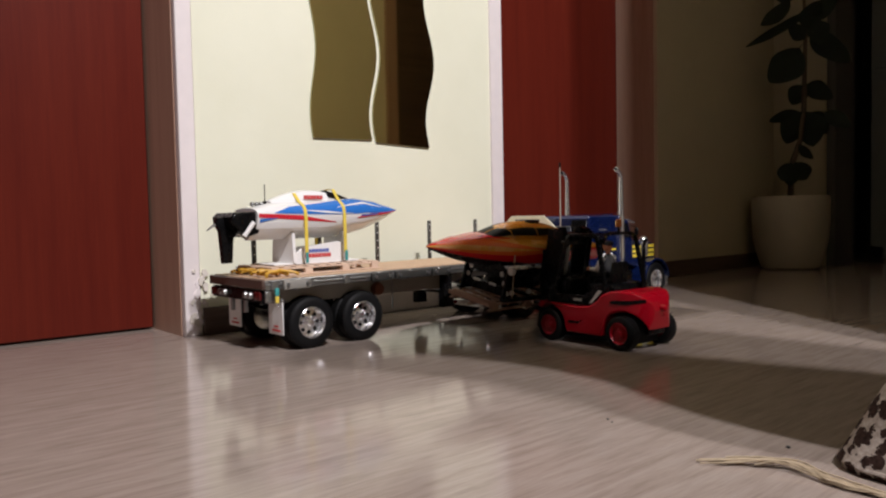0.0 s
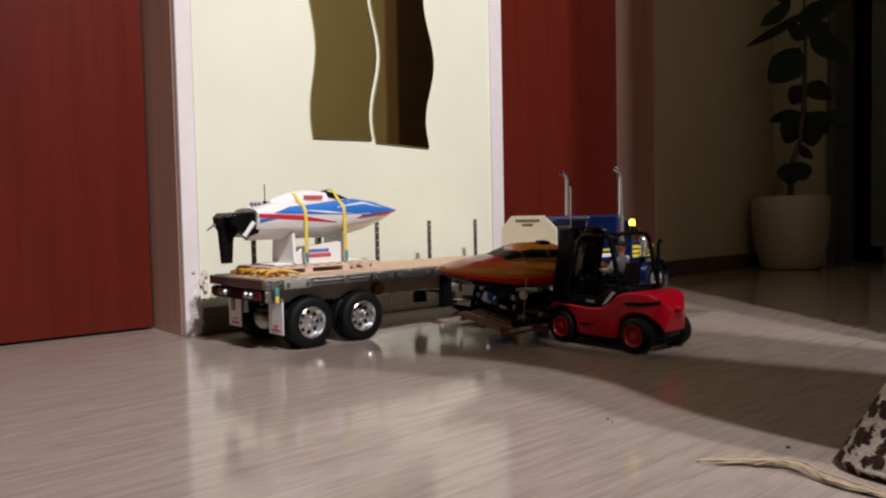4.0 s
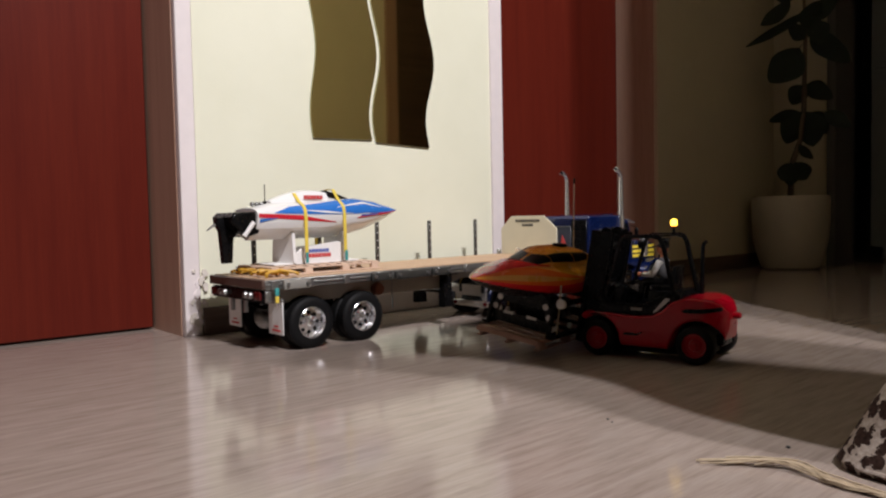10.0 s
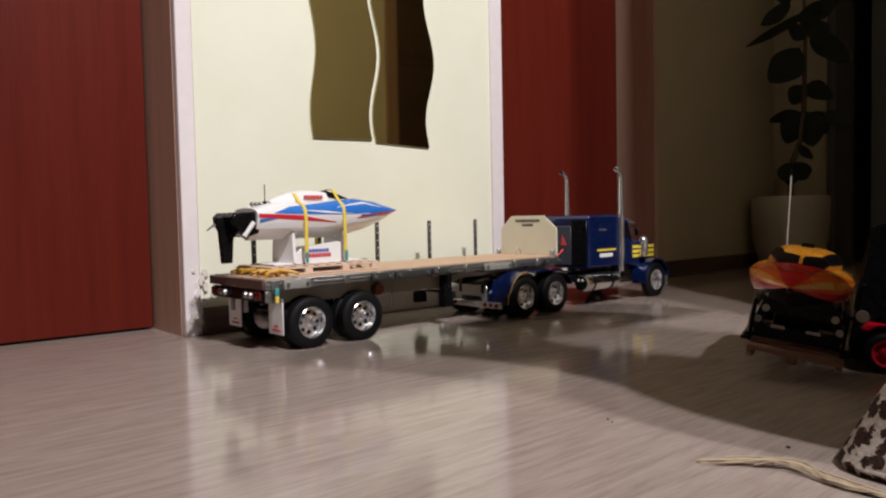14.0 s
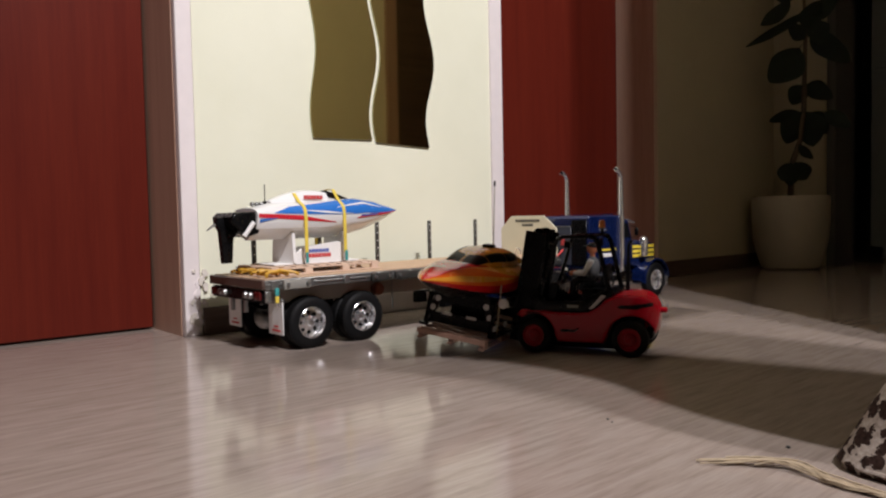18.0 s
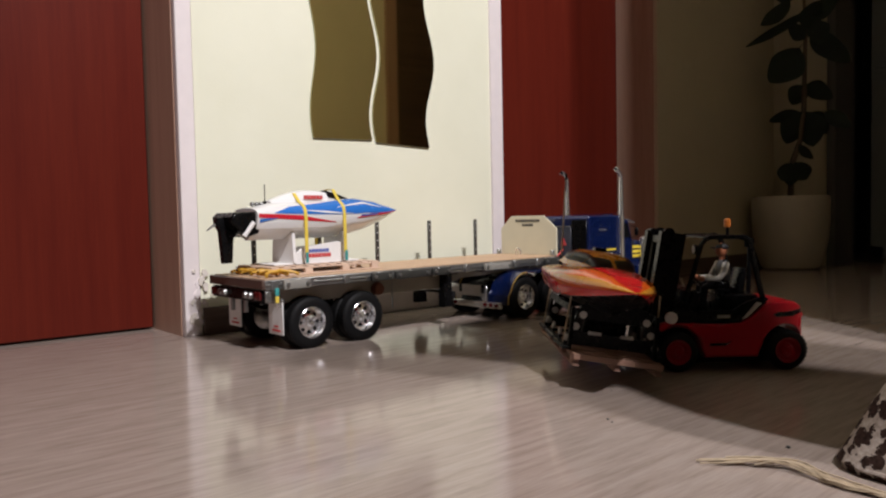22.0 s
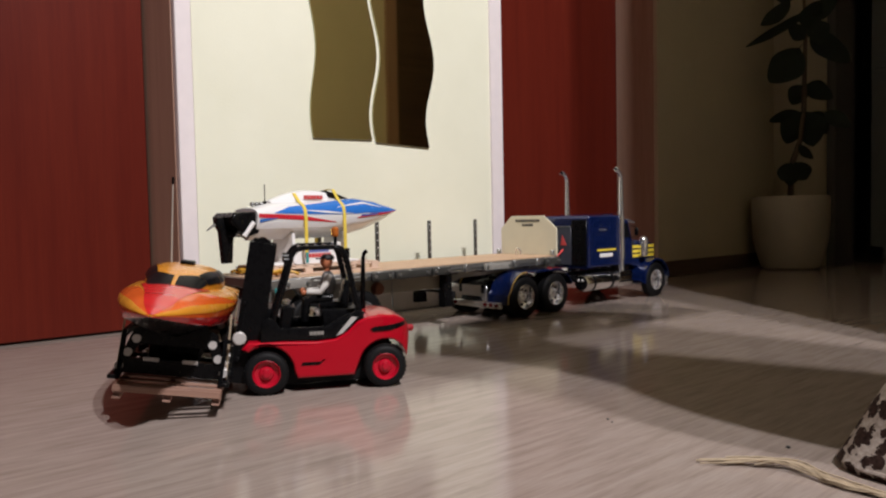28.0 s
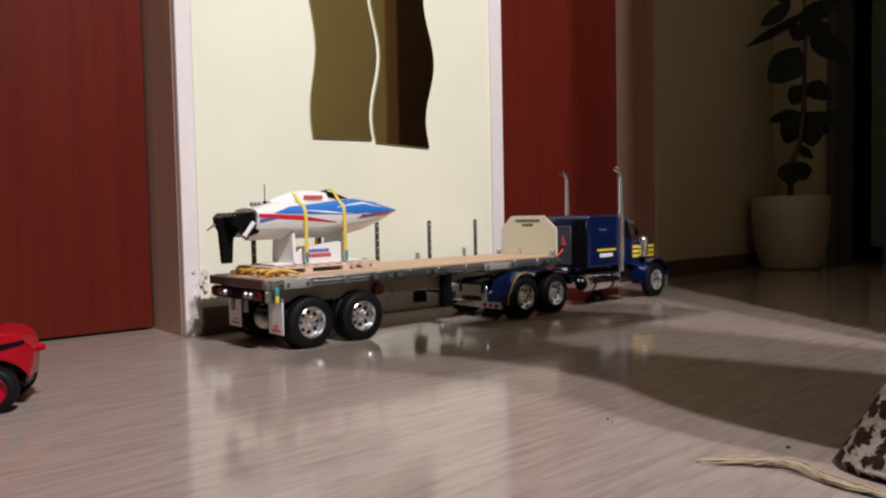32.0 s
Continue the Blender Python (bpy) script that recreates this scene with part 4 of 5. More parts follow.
    # tanks, steps, battery box
    for y in (0.018, 0.169):
        tk = part("fuel_tank", lathe(B(), [(0.002, 0.206), (0.017, 0.208), (0.0195, 0.213), (0.0195, 0.322), (0.017, 0.327), (0.002, 0.329)], (0, y, 0.052), "x", 24), POLISHED, t, "polished round fuel tank")
        part("tank_end", lathe(B(), [(0.0004, 0.2040), (0.0150, 0.2044), (0.0160, 0.2075), (0.0004, 0.2078)], (0, y, 0.052), "x", 24), BLACK, tk, "black tank end")
        for dy in (-0.006, 0.004):
            part("end_lamp", ball(B(), (0.2040, y + dy, 0.058), 0.0030, 10), BRIGHT_BOLT, tk)
        for x in (0.232, 0.300):
            part("tank_band", lathe(B(), [(0.0203, x), (0.0203, x + 0.006)], (0, y, 0.052), "x", 24), BLACK, tk)
    for y0, y1 in ((0.002, 0.034), (0.153, 0.185)):
        st = part("step_box", box(B(), 0.333, 0.384, y0, y1, 0.036, 0.072, 0.002, 2), POLISHED, t)
        for z in (0.046, 0.060):
            part("step", box(B(), 0.335, 0.382, y0 - 0.002, y0, z, z + 0.003), BLACK, st)
    # exhaust stacks
    for y in (0.012, 0.170):
        s = part("exhaust_stack", path_tube(B(), [(0.354, y, 0.060), (0.354, y, 0.20), (0.354, y, 0.283), (0.353, y, 0.291), (0.347, y, 0.300), (0.340, y, 0.305)], [0.0062, 0.0062, 0.0046, 0.0046, 0.0044, 0.0046], 16), CHROME, t, "tall chrome exhaust stack")
        part("heat_shield", tube(B(), (0.354, y, 0.098), (0.354, y, 0.196), 0.0076, n=18), CHROME, s)
        part("stack_tip", tube(B(), (0.3405, y, 0.3048), (0.3345, y, 0.3072), 0.0052, n=14), CHROME, s)
        part("stack_bore", tube(B(), (0.3350, y, 0.3070), (0.3338, y, 0.3075), 0.0040, n=14), BLACK, s)
    # air cleaners, horns, mirrors
    for y in (0.026, 0.161):
        part("air_cleaner", lathe(B(), [(0.002, 0.100), (0.010, 0.101), (0.011, 0.105), (0.011, 0.142), (0.0075, 0.147), (0.002, 0.149)], (0.446, y - 0.014 if y < 0.09 else y + 0.014, 0), "z", 18), CHROME, t, "chrome air cleaner")
        s = -1 if y < 0.09 else 1
        m = part("mirror_arm", path_tube(B(), [(0.398, 0.0935 + s * 0.075, 0.175), (0.404, 0.0935 + s * 0.090, 0.172), (0.404, 0.0935 + s * 0.090, 0.150), (0.398, 0.0935 + s * 0.075, 0.147)], 0.0010, 6), BLACK, t)
        part("door_mirror", box(B(), 0.402, 0.406, 0.0935 + s * 0.090 - 0.005, 0.0935 + s * 0.090 + 0.005, 0.152, 0.170, 0.0012, 1), BLACK, m)
    for y in (0.055, 0.132):
        part("horn", lathe(B(), [(0.001, 0.36), (0.002, 0.384), (0.005, 0.392)], (0, y, 0.196), "x", 12), CHROME, t)
    # hoses between cab and trailer
    for k, mat_ in enumerate((MARK_RED, BLACK, BLACK)):
        y = 0.085 + 0.01 * k
        part("air_hose", path_tube(B(), [(0.231, y, 0.125), (0.205, y, 0.108), (0.185, y + 0.004, 0.094), (0.165, y + 0.002, 0.097), (0.150, y, 0.106)], 0.0022, 8), mat_, t, "curled air hose")
    part("warning_sign", prism(B(), [(0.074, 0.134), (0.090, 0.134), (0.086, 0.158)], 0.2275, 0.2290, "x"), MARK_RED, t, "small red triangle sign")
    return t


tractor()


# ---------------------------------------------------------------- forklift
FORK = {}
TAIL = ((-0.1900, 0.16), (-0.1785, 0.30), (-0.1740, 0.47), (-0.1690, 0.60), (-0.1620, 0.72), (-0.1520, 0.83), (-0.1400, 0.92), (-0.1250, 0.98), (-0.1100, 1.0), (0.1, 1.0))


def narrowed(x):
    """How wide the tail is at x, as a share of the body's width."""
    for (x0, k0), (x1, k1) in zip(TAIL, TAIL[1:]):
        if x <= x1:
            return k0 + (k1 - k0) * max(0.0, (x - x0) / (x1 - x0))
    return 1.0


def tail_in(bm, mid):
    """Cuts a mesh across at the stations of the tail and draws it in towards the middle."""
    for x, _ in TAIL[1:-1]:
        bmesh.ops.bisect_plane(bm, geom=bm.verts[:] + bm.edges[:] + bm.faces[:], plane_co=(x, 0, 0), plane_no=(1, 0, 0))
    for v in bm.verts:
        v.co.y = mid + (v.co.y - mid) * narrowed(v.co.x)
    return bm


def forklift():
    """Origin on the floor below the front left hub, x forwards, z up; the truck lies towards -y."""
    t = thing("forklift", "red model forklift with black mast, cab guard and amber beacon", "forklift")
    WB, R, YL, YR = 0.1417, 0.026, 0.0, -0.114
    mid = (YL + YR) / 2
    side = [(0.020, 0.0640), (-0.020, 0.0632), (-0.060, 0.0612), (-0.082, 0.0630), (-0.096, 0.0705), (-0.108, 0.0820), (-0.122, 0.0880), (-0.140, 0.0890), (-0.158, 0.0868), (-0.170, 0.0800), (-0.1765, 0.0700), (-0.1785, 0.0600), (-0.1775, 0.0480)]
    side += [(-WB - 0.0325 * math.cos(radians(a)), 0.026 + 0.0325 * math.sin(radians(a))) for a in range(10, 175, 14)]
    side += [(-0.104, 0.0180), (-0.036, 0.0180)]
    side += [(-0.0325 * math.cos(radians(a)), 0.026 + 0.0325 * math.sin(radians(a))) for a in range(2, 140, 14)]
    side += [(0.0275, 0.0560)]
    body = rounded_normals(part("body", tail_in(prism(B(), side, YL - 0.002, YR + 0.002, "y", 0.0035, 3), mid), RED, t, "glossy red plastic body"))
    part("chassis", box(B(), -0.150, 0.022, YL - 0.024, YR + 0.024, 0.007, 0.052, 0.002, 1), RUBBER, t)
    part("side_slot", prism(B(), [(-0.040, 0.0335), (-0.062, 0.0335), (-0.066, 0.0390), (-0.070, 0.0395), (-0.066, 0.0370), (-0.042, 0.0370)], YL - 0.0022, YL - 0.0012), BLACK, body)
    # tail vents and counterweight
    for y0, y1 in ((YL - 0.0024, YL - 0.0004), (YR + 0.0004, YR + 0.0024)):
        part("tail_vent", tail_in(prism(B(), [(-0.124, 0.0725), (-0.128, 0.0695), (-0.150, 0.0690), (-0.172, 0.0725), (-0.1715, 0.0775), (-0.150, 0.0755), (-0.130, 0.0750)], y0, y1), mid), BLACK, body, "black air vent")
    part("tow_pin", lathe(B(), [(0.002, -0.188), (0.0045, -0.186), (0.0045, -0.176)], (0, mid, 0.0635), "x", 12), RED, body)
    part("rear_bumper", box(B(), -0.170, -0.160, YR + 0.036, YL - 0.036, 0.022, 0.040, 0.003, 2), BLACK, t)
    # wheels
    ty = finish("tyre", tyre_mesh(R, 0.021, True, 30), RUBBER)
    rm = finish("rim", lathe(B(), [(0.0165, 0.016), (0.0172, 0.0006), (0.0160, -0.0004), (0.0148, 0.0010), (0.0138, 0.0050), (0.0090, 0.0060), (0.0075, 0.0030), (0.0045, 0.0022), (0.0040, -0.0004), (0.0002, -0.0008)], n=24), RIM_RED)
    nt_ = finish("wheel_nuts", rim_nuts(0.0165, 0.018, 6, 0.42), RIM_RED)
    wheels = []
    for x in (0.0, -WB):
        for y, near in ((YL, False), (YR, True)):
            w = new("wheel", ty)
            w.parent = t
            # the rim's face looks outwards
            w.matrix_basis = pose(x, y, R) @ (pose(0, 0, 0, 0, 0, 180) if not near else Matrix.Identity(4))
            tagged(w, "black tyre on a red rim")
            for nm, me in (("rim", rm), ("wheel_nuts", nt_)):
                o = new(nm, me)
                o.parent = w
            wheels.append((w, x, y, near))
    FORK["wheels"] = wheels
    # black lower cab with its floor, dash and white flash
    tub = [(0.006, 0.0625), (0.004, 0.0860), (-0.004, 0.0920), (-0.012, 0.0880), (-0.018, 0.0785), (-0.072, 0.0785), (-0.090, 0.0890), (-0.112, 0.0965), (-0.119, 0.0925), (-0.1085, 0.0835), (-0.096, 0.0720), (-0.082, 0.0645), (-0.060, 0.0625), (-0.020, 0.0640)]
    for y0, y1 in ((YL - 0.0036, YL - 0.010), (YR + 0.010, YR + 0.0036)):
        part("cab_side", prism(B(), tub, y0, y1, "y", 0.0012, 2), BLACK, t, "black cab side panel")
    part("cab_floor", box(B(), -0.104, 0.002, YR + 0.0102, YL - 0.0102, 0.0600, 0.0660, 0.001, 1), BLACK, t)
    part("white_flash", prism(B(), [(-0.083, 0.0670), (-0.090, 0.0690), (-0.109, 0.0875), (-0.102, 0.0890)], YL - 0.0037, YL - 0.0031), BRIGHT_BOLT, t, "pale slanted flash")
    bm = B()
    bars(bm, -0.068, -0.051, 0.0690, 0.0042, 4, YL - 0.0034, "y", 0.1)
    part("lettering", bm, GREY_FRAME, t, smooth=False)
    part("engine_hood", prism(B(), [(-0.070, 0.0640), (-0.068, 0.0960), (-0.112, 0.0960), (-0.118, 0.0880), (-0.104, 0.0640)], mid + 0.034, mid - 0.034, "y", 0.003, 2), BLACK, t)
    seat = part("seat", prism(B(), [(-0.068, 0.0965), (-0.066, 0.1030), (-0.092, 0.1040), (-0.099, 0.1300), (-0.105, 0.1300), (-0.102, 0.0965)], mid + 0.018, mid - 0.018, "y", 0.003, 2), BLACK, t)
    part("dash", prism(B(), [(-0.016, 0.0640), (-0.020, 0.1020), (-0.028, 0.1050), (-0.036, 0.1000), (-0.026, 0.0640)], mid + 0.038, mid - 0.038, "y", 0.002, 1), BLACK, t)
    st = part("steering_column", tube(B(), (-0.030, mid, 0.100), (-0.040, mid, 0.112), 0.0022, n=10), BLACK, t)
    bm = B()
    ring = [(-0.041 + 0.0055 * math.cos(a), mid + 0.011 * math.sin(a), 0.1135 + 0.0065 * math.cos(a)) for a in [math.tau * k / 20 for k in range(21)]]
    path_tube(bm, ring, 0.0012, 6)
    part("steering_wheel", bm, BLACK, st)
    # overhead guard
    for y in (YL - 0.009, YR + 0.009):
        part("front_post", path_tube(B(), [(-0.008, y, 0.082), (-0.024, y, 0.132), (-0.033, y, 0.164), (-0.038, y, 0.1705), (-0.046, y, 0.1735)], 0.0032, 8), BLACK, t)
        part("rear_post", path_tube(B(), [(-0.114, y, 0.086), (-0.106, y, 0.120), (-0.097, y, 0.162), (-0.092, y, 0.1710), (-0.084, y, 0.1735)], 0.0038, 8), BLACK, t)
        part("roof_rail", box(B(), -0.088, -0.042, y - 0.003, y + 0.003, 0.1705, 0.1760, 0.0015, 2), BLACK, t)
    for x in (-0.044, -0.055, -0.066, -0.077, -0.088):
        part("roof_bar", box(B(), x - 0.0018, x + 0.0018, YR + 0.011, YL - 0.011, 0.1715, 0.1745, 0.0006, 1), BLACK, t)
    # lamps on the guard
    for y in (YL - 0.012, YR + 0.012):
        hl = part("work_light", lathe(B(), [(0.002, -0.034), (0.0055, -0.032), (0.0065, -0.024)], (0, y, 0.158), "x", 14), BLACK, t)
        part("lens", lathe(B(), [(0.0002, -0.0232), (0.0058, -0.0236)], (0, y, 0.158), "x", 14), WHITE_CARD, hl)
    part("rear_light", box(B(), -0.1030, -0.0920, YL - 0.0225, YL - 0.0105, 0.1685, 0.1712, 0.001, 1), BLACK, t)
    # the reversing LED: half glowing lens, half added shield, turned to switch it off
    half = [(math.cos(a), math.sin(a)) for a in [radians(-80 + 160 * k / 8) for k in range(9)]]
    reverse_led = part("reverse_led_lens", loft(B(), [[(0.0052 * c, 0.0052 * q, z) for c, q in half] for z in (-0.0036, 0.0036)]), LED_GLOW, t, "white reversing light lens")
    part("reverse_led_shield", loft(B(), [[(-0.0054 * c, 0.0054 * q, z) for c, q in half] for z in (-0.0042, 0.0042)]), BLACK, reverse_led, "black shield added to hide the reversing light when off")
    reverse_led.matrix_basis = pose(-0.0975, YL - 0.0165, 0.1640)
    FORK["reverse_led"] = reverse_led
    # beacon: a post, a dome and a turning lamp
    bp = part("beacon_post", tube(B(), (-0.0905, mid - 0.012, 0.174), (-0.0905, mid - 0.012, 0.1845), 0.0022, n=10), BLACK, t)
    part("beacon_base", lathe(B(), [(0.0042, 0.1845), (0.0046, 0.1850), (0.0046, 0.1868), (0.0040, 0.1872)], (-0.0905, mid - 0.012, 0), "z", 16), ORANGE_LENS, bp)
    rot = part("beacon_lamp", B(), AMBER_GLOW, t, "turning amber beacon lamp")
    bm = B()
    half = [(math.cos(a), math.sin(a)) for a in [radians(-100 + 200 * k / 10) for k in range(11)]]
    loft(bm, [[(0.0046 * c, 0.0046 * s, z) for c, s in half] for z in (-0.0042, 0.0030)] + [[(0.0024 * c, 0.0024 * s, 0.0052) for c, s in half]])
    bm.to_mesh(rot.data)
    bm.free()
    bm = B()
    back = [(math.cos(a), math.sin(a)) for a in [radians(100 + 160 * k / 10) for k in range(11)]]
    loft(bm, [[(0.0047 * c - 0.0004, 0.0047 * s, z) for c, s in back] for z in (-0.0043, 0.0031)] + [[(0.0026 * c - 0.0004, 0.0026 * s, 0.0054) for c, s in back]])
    part("beacon_shield", bm, ORANGE_LENS, rot, "orange plastic shield")
    rot.matrix_basis = pose(-0.0905, mid - 0.012, 0.1915)
    FORK["beacon"] = rot
    # exhaust
    ex = part("exhaust_pipe", path_tube(B(), [(-0.1255, YR + 0.030, 0.086), (-0.1265, YR + 0.030, 0.120), (-0.1275, YR + 0.030, 0.155), (-0.1290, YR + 0.030, 0.161), (-0.1330, YR + 0.030, 0.164)], [0.0034, 0.0034, 0.0026, 0.0026, 0.0028], 10), BLACK, t, "upright black exhaust pipe")
    # mast, leaning back
    lean = pose(0.034, 0, 0.010, 0, -10.0, 0)
    mast = part("mast", box(B(), -0.010, 0.006, mid - 0.034, mid + 0.034, 0.158, 0.168, 0.001, 1), BLACK, t, "black lifting mast", place=lean)
    for y in (mid - 0.032, mid + 0.032):
        part("mast_channel", prism(B(), [(-0.021, y - 0.0065), (0.011, y - 0.0065), (0.011, y + 0.0065), (-0.021, y + 0.0065), (-0.021, y + 0.0040), (0.007, y + 0.0040), (0.007, y - 0.0040), (-0.021, y - 0.0040)], 0.004, 0.1735, "z"), BLACK, mast)
    for z in (0.030, 0.090, 0.150):
        part("mast_brace", box(B(), -0.016, -0.006, mid - 0.034, mid + 0.034, z, z + 0.008, 0.0008, 1), BLACK, mast)
    part("lift_cylinder", tube(B(), (-0.002, mid, 0.006), (-0.002, mid, 0.150), 0.0045, n=14), STEEL, mast)
    part("mast_head", box(B(), -0.014, 0.008, mid - 0.040, mid - 0.020, 0.166, 0.177, 0.0015, 1), BLACK, mast)
    for y in (mid - 0.020, mid + 0.020):
        part("lift_chain", box(B(), 0.003, 0.0045, y - 0.0015, y + 0.0015, 0.02, 0.160), STEEL, mast)
    # fork carriage, which goes up and down
    car = part("fork_carriage", box(B(), 0.002, 0.007, mid - 0.044, mid + 0.044, 0.030, 0.036, 0.0008, 1), BLACK, t, "black fork carriage")
    part("carriage_bar", box(B(), 0.002, 0.007, mid - 0.044, mid + 0.044, 0.056, 0.062, 0.0008, 1), BLACK, car)
    for y in (mid - 0.040, mid - 0.020, mid, mid + 0.020, mid + 0.040):
        part("load_guard", box(B(), 0.003, 0.006, y - 0.0018, y + 0.0018, 0.036, 0.098), BLACK, car)
    part("load_guard_top", box(B(), 0.0025, 0.0065, mid - 0.043, mid + 0.043, 0.097, 0.102, 0.0008, 1), BLACK, car)
    for y in (mid - 0.026, mid + 0.026):
        part("fork", prism(B(), [(0.0075, 0.060), (0.0115, 0.060), (0.0115, 0.0120), (0.125, 0.0110), (0.125, 0.0090), (0.0075, 0.0080)], y - 0.006, y + 0.006, "y", 0.0008, 1), STEEL, car, "steel fork prong")
    for y in (mid - 0.020, mid + 0.020):
        part("chain_pulley", lathe(B(), [(0.001, y - 0.003), (0.0075, y - 0.003), (0.0075, y + 0.003), (0.001, y + 0.003)], (-0.004, 0, 0.172), "y", 16), BLACK, mast)
    FORK["carriage"] = car
    return t


FORK["truck"] = forklift()


def driver_doll():
    """One plain mesh: a seated toy figure."""
    mid = -0.057
    bm = B()
    ball(bm, (-0.0790, mid, 0.1245), 0.0125, 14, (0.78, 1.05, 1.45))
    for f in bm.faces:
        f.material_index = 4
    n0 = len(bm.faces)

    def paint(k):
        nonlocal n0
        bm.faces.ensure_lookup_table()
        for f in bm.faces[n0:]:
            f.material_index = k
        n0 = len(bm.faces)
    for s in (-1, 1):
        path_tube(bm, [(-0.0790, mid + s * 0.0125, 0.137), (-0.0745, mid + s * 0.0170, 0.126), (-0.0680, mid + s * 0.0160, 0.1165), (-0.0520, mid + s * 0.0110, 0.1165)], [0.0048, 0.0046, 0.0040, 0.0032], 10)
    paint(0)
    for s in (-1, 1):
        ball(bm, (-0.0475, mid + s * 0.0100, 0.1165), 0.0040, 10)
    ball(bm, (-0.0775, mid, 0.1540), 0.0082, 14, (1.0, 0.92, 1.15))
    tube(bm, (-0.0785, mid, 0.140), (-0.078, mid, 0.149), 0.0038)
    paint(1)
    for s in (-1, 1):
        path_tube(bm, [(-0.0830, mid + s * 0.007, 0.1070), (-0.0600, mid + s * 0.009, 0.1080), (-0.0510, mid + s * 0.009, 0.1040), (-0.0480, mid + s * 0.009, 0.0800)], [0.0070, 0.0064, 0.0056, 0.0046], 10)
    paint(2)
    ball(bm, (-0.0790, mid, 0.1580), 0.0084, 14, (1.05, 0.98, 0.62))
    box(bm, -0.0735, -0.0640, mid - 0.0055, mid + 0.0055, 0.1568, 0.1580, 0.0004, 1)
    paint(3)
    return solid("driver_doll", bm, [stuff("doll_shirt", (0.62, 0.60, 0.56), 0.6, vary=0.05), SKIN, BLACK, stuff("doll_cap", (0.012, 0.012, 0.015), 0.6, vary=0.1), stuff("doll_waistcoat", (0.10, 0.10, 0.105), 0.7, vary=0.1)], "toy driver figure in white shirt, grey waistcoat and dark cap", "doll")


FORK["doll"] = driver_doll()


# ---------------------------------------------------------------- what the forklift carries (origin as the forklift's)
def red_boat():
    boat = thing("speedboat", "orange and red model speedboat with black windows and whip aerial", "model boat")
    L = 0.352
    at = boat_surface(L, 0.126, 0.0800, 0.0960, 0.1190, 0.1225, [(0.0, 0.007), (0.05, 0.013), (0.15, 0.020), (0.24, 0.021), (0.29, 0.015), (0.33, 0.006), (0.352, 0.0005)], stern=0.92, full=2.0)
    m = pose(0.107, -0.178, -0.009, 0, 0, 88.6)
    bm = hull_from(at, L)
    n = 2 * len(SKIN_STEPS) - 2
    low = sum(1 for s in SKIN_STEPS if s < 1.15)
    bm.faces.ensure_lookup_table()
    for i, f in enumerate(bm.faces):
        k = i % n
        k = min(k, n - 1 - k)
        f.material_index = 2 if k < low - 1 else (1 if k < 10 else 0)
    for f in bm.faces[n * 48:]:
        f.material_index = 2
    part("hull", bm, [HULL_AMBER, HULL_SCARLET, BLACK, HULL_ORANGE], boat, place=m)
    for s in (-1, 1):
        part("orange_flash", film_on(at, s, 0.10, 0.350, line((0, 1.95), (0.4, 1.62), (0.75, 1.66), (1, 1.9)), line((0, 1.97), (0.3, 2.20), (0.6, 2.62), (0.85, 2.80), (1, 2.7))), HULL_ORANGE, boat, "orange flash", place=m)
        part("scarlet_flash", film_on(at, s, 0.205, 0.350, line((0, 2.58), (0.5, 2.70), (1, 2.66)), line((0, 3.0), (1, 3.0)), 0.0009), HULL_SCARLET, boat, "scarlet foredeck wedge", place=m)
        part("amber_flash", film_on(at, s, 0.16, 0.349, line((0, 2.02), (0.5, 1.98), (1, 2.1)), line((0, 2.05), (0.5, 2.24), (1, 2.5)), 0.0011), HULL_AMBER, boat, "amber flash", place=m)

    # low cabin with a dark band of windows
    def roof(x, v):
        """v from 0 at the cabin's foot to 3 at its middle."""
        t = min(1.0, max(0.0, (x - 0.045) / 0.197))
        up = min(1.0, t / 0.30) ** 0.7 if t < 0.30 else (1.0 if t < 0.52 else max(0.0, math.cos((t - 0.52) / 0.48 * math.pi / 2)) ** 0.75)
        hh = 0.0225 * up + 0.0004
        ww = 0.0450 * (0.90 + 0.10 * math.sin(math.pi * t)) * (1 - 0.40 * max(0, t - 0.45) / 0.55)
        a = v / 3 * math.pi / 2
        return Vector((x, ww * max(0.0, math.cos(a)) ** 0.62, 0.1345 + hh * math.sin(a) ** 0.85))
    secs = []
    for k in range(33):
        x = 0.0452 + 0.1966 * k / 32
        right = [roof(x, v) for v in (0, 0.4, 0.8, 1.2, 1.6, 2.0, 2.4, 2.7, 3.0)]
        secs.append([(p.x, -p.y, p.z) for p in right] + [(p.x, p.y, p.z) for p in right[-2::-1]] + [(x, 0.0, 0.125)])
    part("cabin", loft(B(), secs), HULL_AMBER, boat, "amber cabin roof", place=m)
    for s in (-1, 1):
        part("side_window", film_on(roof, s, 0.100, 0.1465, line((0, 1.35), (0.25, 0.60), (1, 0.45)), line((0, 1.45), (0.25, 1.62), (1, 1.72)), 0.0009), WINDOW_BLACK, boat, place=m)
        part("side_window", film_on(roof, s, 0.1485, 0.1965, line((0, 0.45), (1, 0.62)), line((0, 1.74), (1, 2.05)), 0.0009), WINDOW_BLACK, boat, place=m)
        part("windscreen", film_on(roof, s, 0.1985, 0.2400, line((0, 0.75), (0.5, 0.70), (1, 0.95)), line((0, 2.15), (0.22, 2.97), (1, 2.97)), 0.0009), WINDOW_BLACK, boat, place=m)
    part("roof_hatch", box(B(), 0.112, 0.134, -0.008, 0.008, 0.1552, 0.1620, 0.002, 2), BLACK, boat, place=m)
